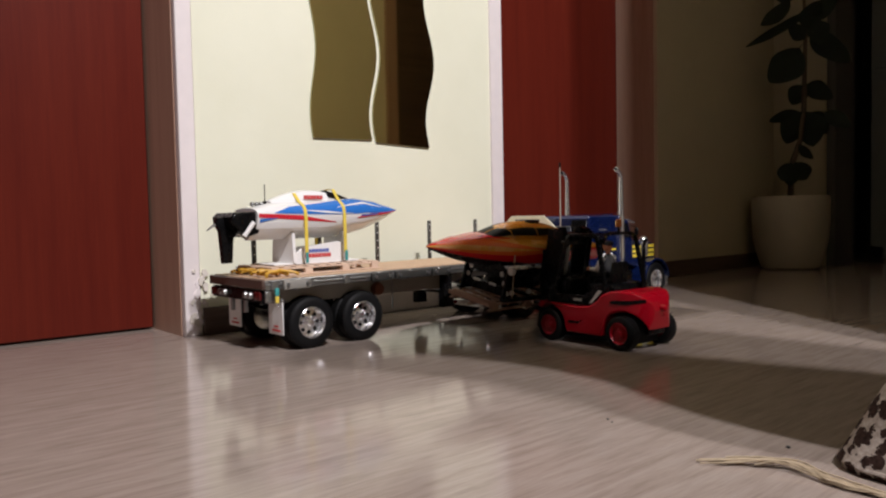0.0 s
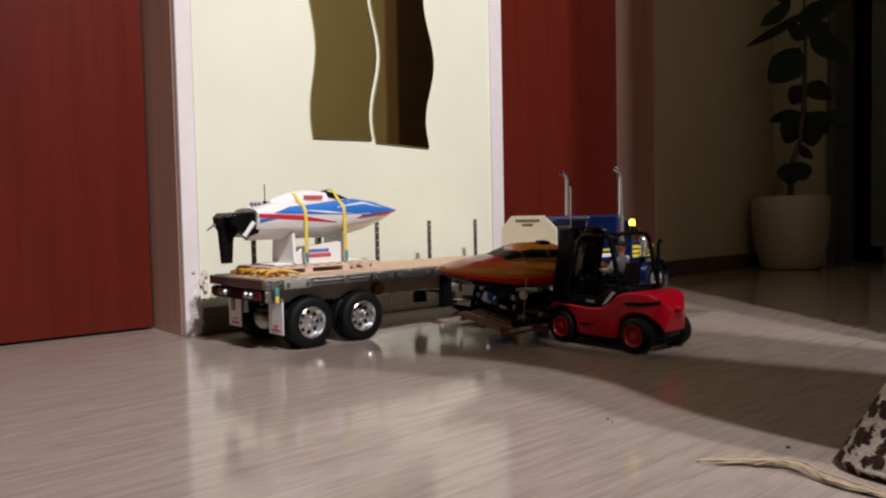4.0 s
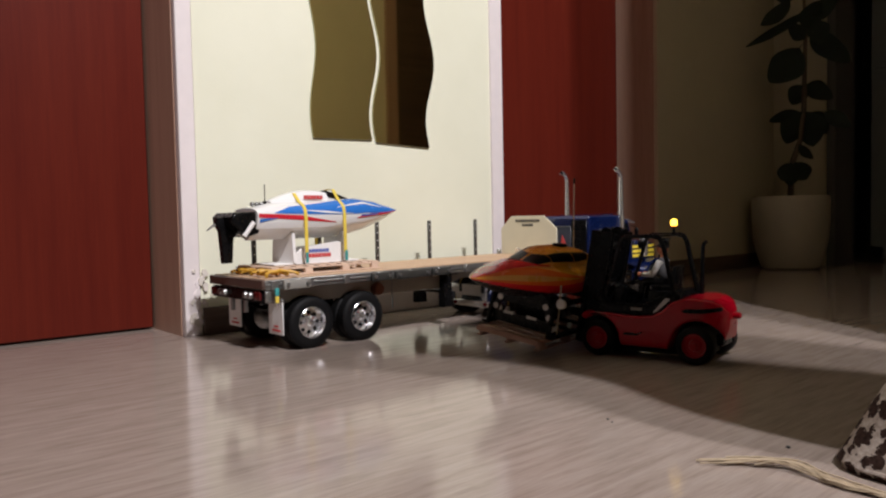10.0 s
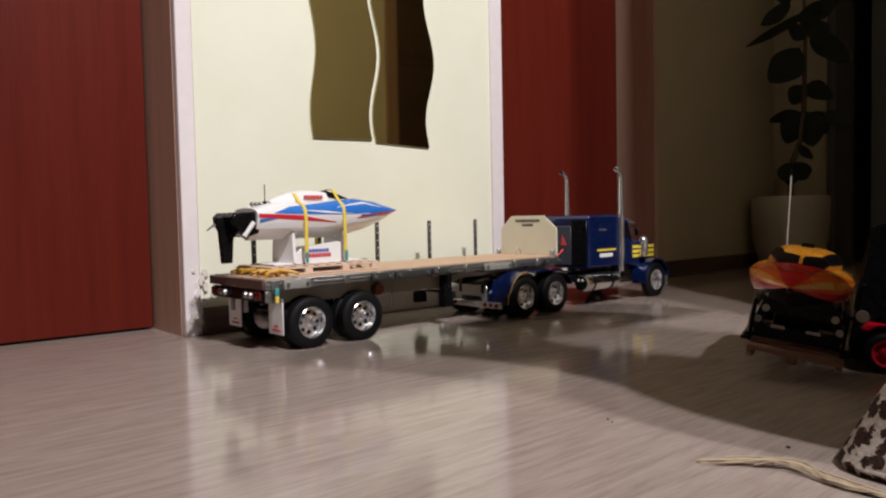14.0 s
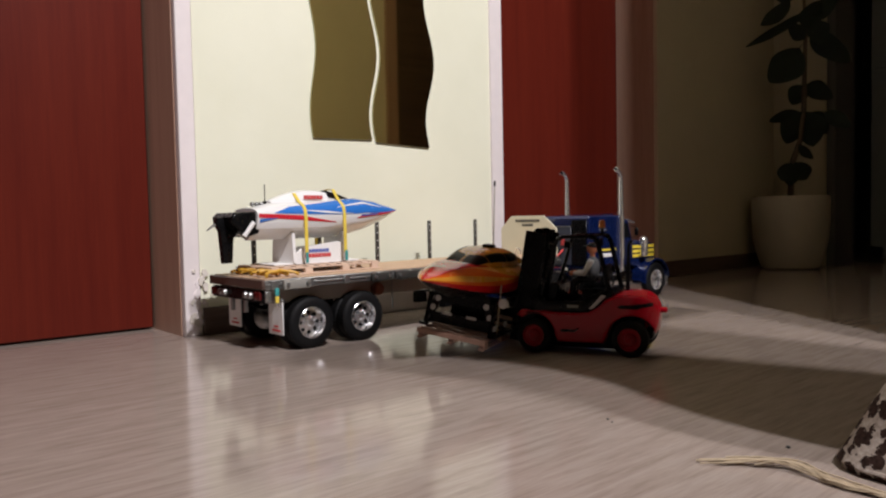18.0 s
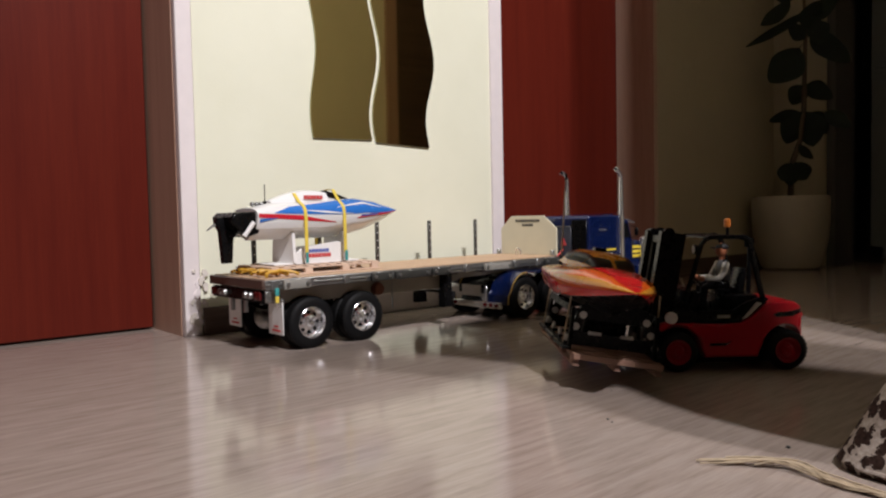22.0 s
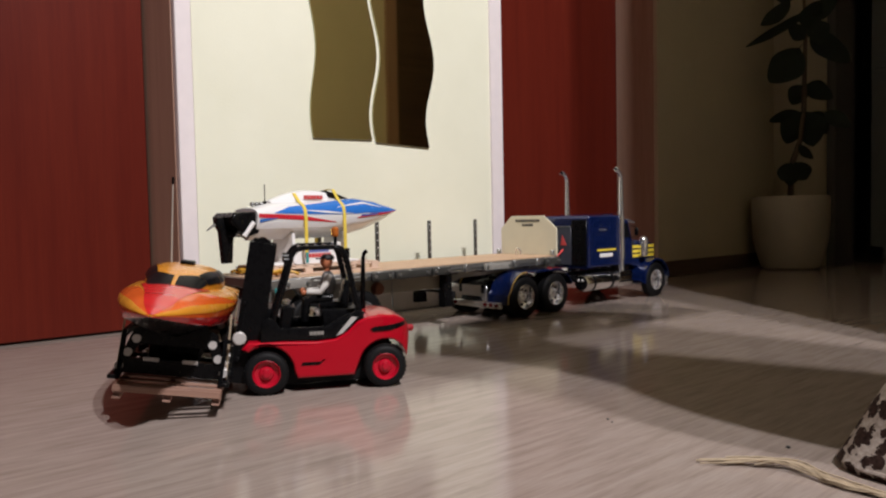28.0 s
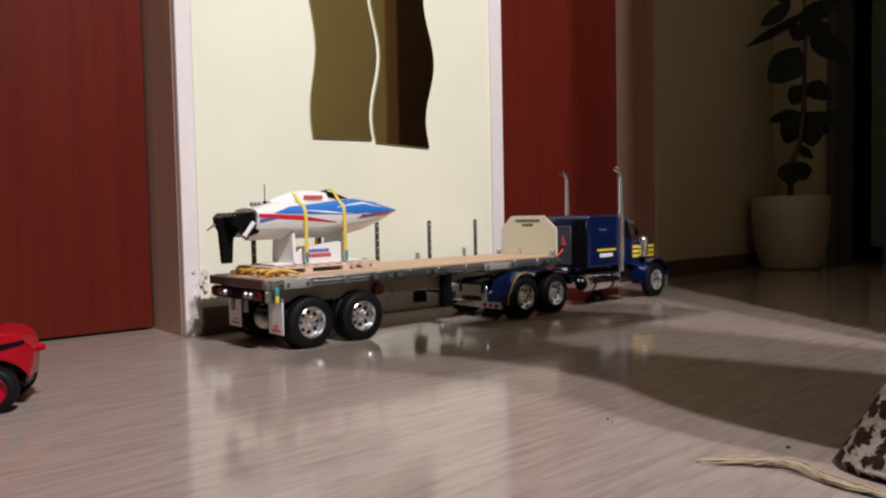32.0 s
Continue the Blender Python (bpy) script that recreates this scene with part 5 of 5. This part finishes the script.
    part("aerial_base", tube(B(), (0.012, -0.032, 0.118), (0.013, -0.033, 0.140), 0.0022, n=10), BLACK, boat, place=m)
    part("aerial", tube(B(), (0.013, -0.033, 0.138), (0.021, -0.044, 0.254), 0.0013, 0.0010, n=8), stuff("pale_tube", (0.40, 0.37, 0.32), 0.4, vary=0.05), boat, "pale plastic whip aerial", place=m)
    part("aerial_tip", tube(B(), (0.021, -0.044, 0.254), (0.0217, -0.0448, 0.263), 0.0018, n=8), BLACK, boat, place=m)
    part("stern_drive", prism(B(), [(0.0, 0.112), (-0.018, 0.108), (-0.020, 0.080), (-0.012, 0.070), (-0.006, 0.070), (0.0, 0.092)], -0.005, 0.005, "y", 0.0015, 1), BLACK, boat, place=m)
    return boat


FORK["boat"] = red_boat()


def black_stand():
    s = thing("boat_stand", "black boat stand with bright bolts under the orange boat", "stand")
    cx = 0.103
    for y in (-0.105, 0.048):
        out = [(cx - 0.060, 0.035), (cx - 0.043, 0.088), (cx - 0.030, 0.096), (cx, 0.083), (cx + 0.030, 0.096), (cx + 0.043, 0.088), (cx + 0.060, 0.035), (cx + 0.051, 0.035), (cx + 0.036, 0.072), (cx - 0.036, 0.072), (cx - 0.051, 0.035)]
        fr = part("cradle_frame", prism(B(), out, y - 0.002, y + 0.002, "y", 0.0006, 1), BLACK, s)
        part("cradle_web", box(B(), cx - 0.052, cx + 0.052, y - 0.0012, y + 0.0012, 0.040, 0.056), BLACK, fr)
        for sx in (-1, 1):
            for f in (0.15, 0.45, 0.75):
                bx, bz = cx + sx * (0.057 - 0.024 * f), 0.040 + 0.050 * f
                part("bolt", tube(B(), (bx, y + 0.0015, bz), (bx, y + 0.0036, bz), 0.0046, n=12), BRIGHT_BOLT, s, "bright round bolt")
        for dx in (-0.018, 0.022):
            part("steel_plate", box(B(), cx + dx - 0.008, cx + dx + 0.008, y + 0.0022, y + 0.0035, 0.0545, 0.0585), BRIGHT_BOLT, fr)
    for sx in (-1, 1):
        part("side_rail", prism(B(), [(-0.125, 0.035), (-0.112, 0.086), (0.052, 0.086), (0.062, 0.035), (0.054, 0.035), (0.044, 0.078), (-0.104, 0.078), (-0.117, 0.035)], cx + sx * 0.052 - 0.002, cx + sx * 0.052 + 0.002, "x"), BLACK, s)
        part("foot_rail", box(B(), cx + sx * 0.057 - 0.005, cx + sx * 0.057 + 0.005, -0.130, 0.062, 0.0350, 0.0395, 0.0008, 1), BLACK, s)
        for y in (-0.10, -0.05, 0.0, 0.04):
            part("bolt", tube(B(), (cx + sx * 0.0535, y, 0.048), (cx + sx * 0.0565, y, 0.048), 0.0046, n=12), BRIGHT_BOLT, s, "bright round bolt")
    for y in (-0.05, 0.0, 0.035):
        part("cross_bar", box(B(), cx - 0.056, cx + 0.056, y - 0.005, y + 0.005, 0.040, 0.044, 0.0008, 1), BLACK, s)
    part("motor_box", box(B(), cx - 0.024, cx + 0.030, -0.080, 0.020, 0.046, 0.072, 0.003, 2), BLACK, s)
    part("round_cap", lathe(B(), [(0.0004, 0.0590), (0.0060, 0.0588), (0.0072, 0.0578), (0.0072, 0.0530), (0.0004, 0.0525)], (cx - 0.066, 0, 0.0885), "y", 20), BRIGHT_BOLT, s, "white round end cap")
    part("cap_arm", tube(B(), (cx - 0.066, 0.053, 0.0885), (cx - 0.050, 0.049, 0.080), 0.0022, n=8), BLACK, s)
    # a pale cord tied down at the front and back
    for y in (-0.12, 0.04):
        part("tie_cord", tube(B(), (cx + 0.054, y, 0.112), (cx + 0.057, y, 0.036), 0.0011, n=6), CORD, s, "pale tie-down cord")
        part("tie_cord", tube(B(), (cx - 0.054, y, 0.112), (cx - 0.057, y, 0.036), 0.0011, n=6), CORD, s, "pale tie-down cord")
    return s


FORK["stand"] = black_stand()
FORK["pallet"] = pallet(None, 0.262, 0.106, "wooden pallets", "pink-brown wooden pallet carried on the forks", slat=0.0042, ends=True)


# ---------------------------------------------------------------- plant
def pot_plant():
    p = thing("potted_plant", "dark-leaved rubber plant in a large cream ceramic pot", "plant", pose(2.568, 1.150, 0))
    part("pot", lathe(B(), [(0.080, 0.0), (0.092, 0.006), (0.105, 0.04), (0.119, 0.10), (0.124, 0.17), (0.124, 0.243), (0.120, 0.250), (0.113, 0.248), (0.111, 0.225)], n=48, axis="z"), POT, p, "cream ceramic pot")
    part("soil", lathe(B(), [(0.109, 0.224), (0.1105, 0.230), (0.05, 0.236), (0.001, 0.238)], n=32, axis="z"), SOIL, p)
    rnd = random.Random(21)
    stem = [(0.4068 * u, -0.9135 * u, z) for u, z in ((0.0, 0.23), (0.002, 0.30), (0.008, 0.37), (0.030, 0.44), (0.042, 0.55), (0.043, 0.64), (0.046, 0.78), (0.042, 0.92), (0.035, 1.08), (0.03, 1.25))]
    part("stem", path_tube(B(), stem, [0.011, 0.010, 0.010, 0.009, 0.009, 0.008, 0.007, 0.006, 0.005, 0.004], 10), BARK, p)

    right, near = Vector((0.4068, -0.9135, 0)), Vector((-0.9135, -0.4068, 0))

    def leaf(base, tip, width, lean):
        """A pointed oval leaf with a fold along its midrib, on a short stalk; base and tip as (sideways, height)."""
        bm = B()
        depth = rnd.uniform(-0.03, 0.05)
        p0 = right * base[0] + near * 0.01 + Vector((0, 0, base[1]))
        p1 = right * tip[0] + near * (0.02 + depth) + Vector((0, 0, tip[1]))
        way = p1 - p0
        across = way.cross(near).normalized()
        across = (across + near * lean).normalized()
        bow = way.cross(across).normalized() * way.length * 0.10
        n = 14
        rows = []
        for k in range(n + 1):
            t = k / n
            c = p0.lerp(p1, t) + bow * math.sin(math.pi * t)
            w = 0.5 * width * math.sin(math.pi * max(0.0, (t - 0.08) / 0.92) ** 0.8) ** 0.75 + 0.0012
            w = w * (1 + 0.04 * math.sin(11 * t + base[0] * 90))
            fold = way.cross(across).normalized() * 0.16 * w
            rows.append([bm.verts.new(c - across * w + fold), bm.verts.new(c - across * w * 0.5 + fold * 0.35), bm.verts.new(c), bm.verts.new(c + across * w * 0.5 + fold * 0.35), bm.verts.new(c + across * w + fold)])
        for r0, r1 in zip(rows, rows[1:]):
            for j in range(4):
                bm.faces.new((r0[j], r0[j + 1], r1[j + 1], r1[j]))
        bmesh.ops.solidify(bm, geom=bm.faces[:], thickness=0.001)
        return part("leaf", bm, LEAF, p)
    spec = [(0.035, 0.762, -0.065, 0.638, 0.090), (0.070, 0.878, -0.140, 0.770, 0.024), (0.006, 0.920, -0.092, 0.832, 0.042), (0.048, 0.775, -0.004, 0.828, 0.038), (0.048, 0.785, 0.118, 0.820, 0.065),
            (0.043, 0.804, 0.090, 0.900, 0.056), (0.052, 0.843, 0.144, 0.920, 0.048), (0.043, 0.630, 0.004, 0.562, 0.050), (0.043, 0.630, 0.130, 0.575, 0.046), (0.040, 0.535, -0.066, 0.506, 0.030),
            (0.040, 0.545, -0.013, 0.428, 0.064), (0.044, 0.545, 0.070, 0.415, 0.074), (0.052, 0.535, 0.112, 0.458, 0.056), (0.024, 0.428, 0.070, 0.374, 0.024), (0.006, 0.370, -0.026, 0.302, 0.050),
            (0.008, 0.370, 0.048, 0.302, 0.050), (0.006, 0.360, -0.002, 0.284, 0.038), (0.098, 0.535, 0.182, 0.472, 0.038), (0.05, 0.80, 0.182, 0.690, 0.056), (0.04, 0.93, -0.07, 1.00, 0.08),
            (0.04, 0.97, 0.13, 1.06, 0.09), (0.03, 1.05, -0.06, 1.16, 0.08), (0.03, 1.10, 0.10, 1.22, 0.08), (0.03, 1.22, 0.03, 1.36, 0.07)]
    for u0, z0, u1, z1, w in spec:
        leaf((u0, z0), (u1, z1), w * 1.3, rnd.uniform(-0.35, 0.35))
    return p


pot_plant()


def dark_room():
    """Dim furniture in the room past the doorway."""
    c = thing("cabinet", "tall grey cabinet in the dark room beyond", "cabinet", pose(3.55, 1.02, 0, 0, 0, 0))
    part("body", box(B(), 0.0, 0.4, 0.0, 0.22, 0.0, 1.7, 0.004, 1), stuff("grey_cabinet", (0.30, 0.32, 0.36), 0.5, vary=0.08), c)
    part("door_panel", box(B(), -0.016, -0.001, 0.008, 0.212, 0.02, 0.80, 0.002, 1), stuff("grey_panel", (0.34, 0.36, 0.40), 0.45, vary=0.06), c)
    part("door_panel", box(B(), -0.016, -0.001, 0.008, 0.212, 0.81, 1.68, 0.002, 1), stuff("grey_panel", (0.34, 0.36, 0.40), 0.45, vary=0.06), c)
    s = thing("shoe", "dark shoe lying on the floor by the doorway", "shoe", pose(3.05, 1.02, 0, 0, 0, 100))
    secs = []
    for x, w, h in ((0.0, 0.026, 0.055), (0.05, 0.030, 0.06), (0.10, 0.032, 0.045), (0.16, 0.038, 0.034), (0.21, 0.034, 0.028), (0.24, 0.016, 0.018)):
        secs.append([(x, -w, 0.012), (x, -w * 0.85, h * 0.7), (x, 0, h), (x, w * 0.85, h * 0.7), (x, w, 0.012)])
    part("upper", loft(B(), secs), BLACK, s)
    part("sole", prism(B(), [(-0.005, -0.026), (0.06, -0.030), (0.16, -0.040), (0.22, -0.036), (0.25, 0.0), (0.22, 0.036), (0.16, 0.040), (0.06, 0.030), (-0.005, 0.026)], 0.0, 0.012, "z"), RUBBER, s)


dark_room()


def leopard_cushion():
    """A plush block with sloping sides and rounded corners, close to the camera."""
    c = thing("pet_cushion", "leopard print plush pet cushion lying on the floor", "cushion", pose(0.6950, 0.1245, 0))
    bm = B()
    secs = []
    n = 64
    prof = [(0.985, 0.0), (1.0, 0.006), (0.96, 0.016), (0.90, 0.030), (0.84, 0.046), (0.77, 0.062), (0.69, 0.078), (0.58, 0.098), (0.44, 0.116), (0.28, 0.128), (0.12, 0.134), (0.01, 0.136)]

    def ring(a):
        x, y = math.cos(a), math.sin(a)
        k = (abs(x) ** 5 + abs(y) ** 5) ** (-1 / 5)
        return 0.094 * x * k, 0.122 * y * k
    for r, z in prof:
        secs.append([(ring(a)[0] * r, ring(a)[1] * r, z) for a in [k * math.tau / n for k in range(n)]])
    loft(bm, secs)
    for v in bm.verts:
        v.co += Vector((noise.noise(v.co * 30), noise.noise(v.co * 30 + Vector((7, 0, 0))), 0.4 * noise.noise(v.co * 30 + Vector((0, 9, 0))))) * 0.004 * (1 if v.co.z > 0.002 else 0.3)
    part("cover", bm, LEOPARD, c)
    bm = B()
    rim = [(ring(a)[0] * 1.0, ring(a)[1] * 1.0, 0.006) for a in [k * math.tau / 48 for k in range(49)]]
    path_tube(bm, rim, 0.0022, 6)
    part("piping", bm, LEOPARD, c)
    return c


leopard_cushion()


def toy_cord():
    c = thing("toy_ribbon", "pale frayed cord lying loose on the floor", "cord")
    base = [(0.548, 0.318, 0.002), (0.558, 0.302, 0.003), (0.570, 0.288, 0.004), (0.580, 0.274, 0.006), (0.585, 0.258, 0.006), (0.582, 0.242, 0.004), (0.577, 0.228, 0.003), (0.574, 0.210, 0.003), (0.573, 0.190, 0.003), (0.573, 0.165, 0.003)]
    rnd = random.Random(5)
    for k in range(18):
        off = Vector((rnd.uniform(-0.005, 0.005), rnd.uniform(-0.005, 0.005), rnd.uniform(-0.001, 0.001)))
        pts = [Vector(p) + off * (1 + 0.6 * math.sin(i * 1.3 + k)) for i, p in enumerate(base[(0 if k % 3 == 0 else 1 if k % 3 == 1 else 2):])]
        fine = []
        for a, b in zip(pts, pts[1:]):
            fine += [a, a.lerp(b, 0.5) + Vector((0, 0, 0.0004 * (k % 3)))]
        part("strand", path_tube(B(), fine + [pts[-1]], 0.0006, 6), CORD, c)
    return c


toy_cord()


def crumbs():
    for x, y, r in ((0.599, 0.450, 0.0013), (0.594, 0.441, 0.0010), (0.638, 0.287, 0.0018), (0.70, 0.52, 0.0008)):
        bm = B()
        bmesh.ops.create_icosphere(bm, subdivisions=2, radius=1.0, matrix=Matrix.Diagonal((r * 1.8, r, r * 0.6, 1)))
        for v in bm.verts:
            v.co *= 1 + 0.25 * noise.noise(v.co * 900)
        solid("crumb", bm, MARK_DARK, "tiny dark crumb on the pale floor", "crumb", pose(x, y, r * 0.5, 0, 0, 40), "crumbs on the floor")


crumbs()


# ---------------------------------------------------------------- what moves
# forklift: seconds, place of the front left wheel on the floor, heading in degrees
ROWS = (
    (0.0, 0.9125, 0.8028, 88.0),
    (3.3, 0.9125, 0.8028, 88.0),
    (5.5, 0.9004, 0.5598, 89.8),
    (6.0, 0.9088, 0.4574, 92.4),
    (6.5, 0.9254, 0.3640, 93.5),
    (7.0, 0.8965, 0.2915, 95.0),
    (7.5, 0.8971, 0.2918, 95.0),
    (8.0, 0.9065, 0.3168, 95.2),
    (9.0, 0.9256, 0.4586, 95.3),
    (9.5, 0.8963, 0.5321, 98.7),
    (10.0, 0.8620, 0.6661, 102.0),
    (10.5, 0.8323, 0.7830, 107.0),
    (11.0, 0.8299, 0.8313, 102.6),
    (11.5, 0.8439, 0.7606, 107.2),
    (12.0, 0.8681, 0.6297, 105.1),
    (12.5, 0.9258, 0.4741, 101.1),
    (13.0, 1.0053, 0.3318, 111.0),
    (13.5, 1.0274, 0.2938, 111.0),
    (14.0, 0.9993, 0.3295, 111.1),
    (14.5, 0.9833, 0.3305, 110.6),
    (16.5, 0.9207, 0.4866, 109.9),
    (17.0, 0.8847, 0.5647, 111.2),
    (17.5, 0.8514, 0.6688, 110.9),
    (18.0, 0.8142, 0.7468, 115.5),
    (18.5, 0.8060, 0.7544, 113.1),
    (19.0, 0.8381, 0.7044, 117.1),
    (19.5, 0.9052, 0.5604, 116.4),
    (20.0, 0.9968, 0.3972, 122.3),
    (20.5, 1.1136, 0.2385, 127.5),
    (21.0, 1.0750, 0.3093, 133.1),
    (21.5, 0.9728, 0.4116, 136.2),
    (22.0, 0.8390, 0.5177, 139.9),
    (22.8, 0.7451, 0.6136, 139.6),
    (23.0, 0.7736, 0.5998, 139.1),
    (23.5, 0.8789, 0.4977, 143.2),
    (24.0, 1.0629, 0.3830, 144.4),
    (24.5, 1.0512, 0.3712, 141.6),
    (25.0, 0.9257, 0.4690, 147.0),
    (25.5, 0.8054, 0.5701, 151.2),
    (27.5, 0.4632, 0.7459, 153.4),
    (28.0, 0.3970, 0.7878, 152.8),
    (28.5, 0.3291, 0.8178, 152.4),
    (29.0, 0.2745, 0.8450, 151.9),
    (29.5, 0.2160, 0.8790, 148.5),
    (30.0, 0.1471, 0.9264, 150.3),
    (30.5, 0.1068, 0.9358, 152.5),
    (31.0, 0.0942, 0.9341, 155.0),
    (31.5, 0.0792, 0.9399, 156.3),
    (31.8, 0.0254, 0.9667, 157.0),
    (32.0, 0.0070, 0.9815, 157.5),
)
# height of the forks above their low stop
LIFT = ((0.0, 0.0365), (0.5, 0.030), (1.0, 0.0235), (1.5, 0.017), (2.0, 0.0115), (2.5, 0.0055), (3.0, 0.002), (3.3, 0.0), (32.0, 0.0))


def between(table, t):
    for a, b in zip(table, table[1:]):
        if a[0] <= t <= b[0]:
            f = (t - a[0]) / (b[0] - a[0])
            return [p + (q - p) * f for p, q in zip(a[1:], b[1:])]
    return list(table[-1][1:])


def motions():
    truck, car = FORK["truck"], FORK["carriage"]
    times = sorted({r[0] for r in ROWS} | {r[0] for r in LIFT})

    def truck_at(t):
        x, y, a = between(ROWS, t)
        return pose(x, y, 0, 0, 0, a)
    walk(truck, [(t, truck_at(t)) for t in times])
    walk(FORK["doll"], [(t, truck_at(t)) for t in times])
    walk(car, [(t, pose(0.034, 0, 0.010 + between(LIFT, t)[0], 0, -9, 0)) for t in times])
    # the load goes with the truck and up and down with the forks
    tilt = pose(0.05, 0, 0.018, 0, -9, 0) @ pose(-0.05, 0, -0.018)
    for name, m in (("boat", pose(0, 0, 0)), ("stand", pose(0, 0, -0.0065)), ("pallet", pose(0.101, -0.045, 0.0140, 0, 0, 90))):
        walk(FORK[name], [(t, truck_at(t) @ pose(0, 0, between(LIFT, t)[0]) @ tilt @ m) for t in times])
    # wheels roll with the way that each one makes
    steps = [k * 0.1 for k in range(321)]
    for w, x, y, near in FORK["wheels"]:
        turn, rows, last = 0.0, [], None
        for t in steps:
            m = truck_at(t)
            p = m @ Vector((x, y, 0))
            if last is not None:
                turn += (p - last).dot(m.to_3x3() @ Vector((1, 0, 0))) / 0.026
            last = p
            rows.append((t, pose(x, y, 0.026) @ Matrix.Rotation(turn, 4, "Y") @ (Matrix.Identity(4) if near else pose(0, 0, 0, 0, 0, 180))))
        walk(w, rows)
    # the beacon turns about once a second
    seen = {0: 0, 1: 1, 2: 0, 3: 0, 4: 1, 5: 1, 6: 0, 7: 0, 8: 0, 9: 0, 10: 1, 11: 1, 12: 0, 13: 1, 14: 0, 15: 1, 16: 0, 17: 1, 18: 0, 19: 1, 20: 0, 21: 1, 22: 0, 23: 1, 24: 0, 25: 0, 26: 1, 27: 0, 28: 0, 29: 0, 30: 1, 31: 0, 32: 1}
    keys, angle = [], 0.0
    for s in range(33):
        m = truck_at(float(s))
        way = m.inverted() @ Vector((0, 0, 0.2))
        want = math.degrees(math.atan2(way.y, way.x)) + (0 if seen[s] else 180)
        if s:
            step = (want - angle) % 360
            step += 360 if step < 180 else 0
            for k in range(1, 9):
                keys.append((s - 1 + k / 8, angle + step * k / 8))
            angle += step
        else:
            angle = want
            keys.append((0.0, angle))
    walk(FORK["beacon"], [(t, pose(-0.0905, -0.069, 0.1915, 0, 0, a)) for t, a in keys])
    # the reversing LED turns its lens into sight twice, from behind its added shield
    table = ((0.0, 180), (5.0, 180), (5.2, 110), (5.4, 40), (5.5, 0), (6.05, 0), (6.15, 60), (6.25, 120), (6.4, 180), (11.6, 180), (11.75, 110), (11.9, 40), (12.0, 0), (12.1, 0), (12.2, 60), (12.35, 120), (12.5, 180), (32.0, 180))
    rows = []
    for t in sorted({r[0] for r in table} | {float(k) for k in range(33)}):
        way = truck_at(t).inverted() @ Vector((0, 0, 0.2))
        rows.append((t, pose(-0.0975, -0.0165, 0.1640, 0, 0, math.degrees(math.atan2(way.y, way.x)) + between(table, t)[0])))
    walk(FORK["reverse_led"], rows)


motions()
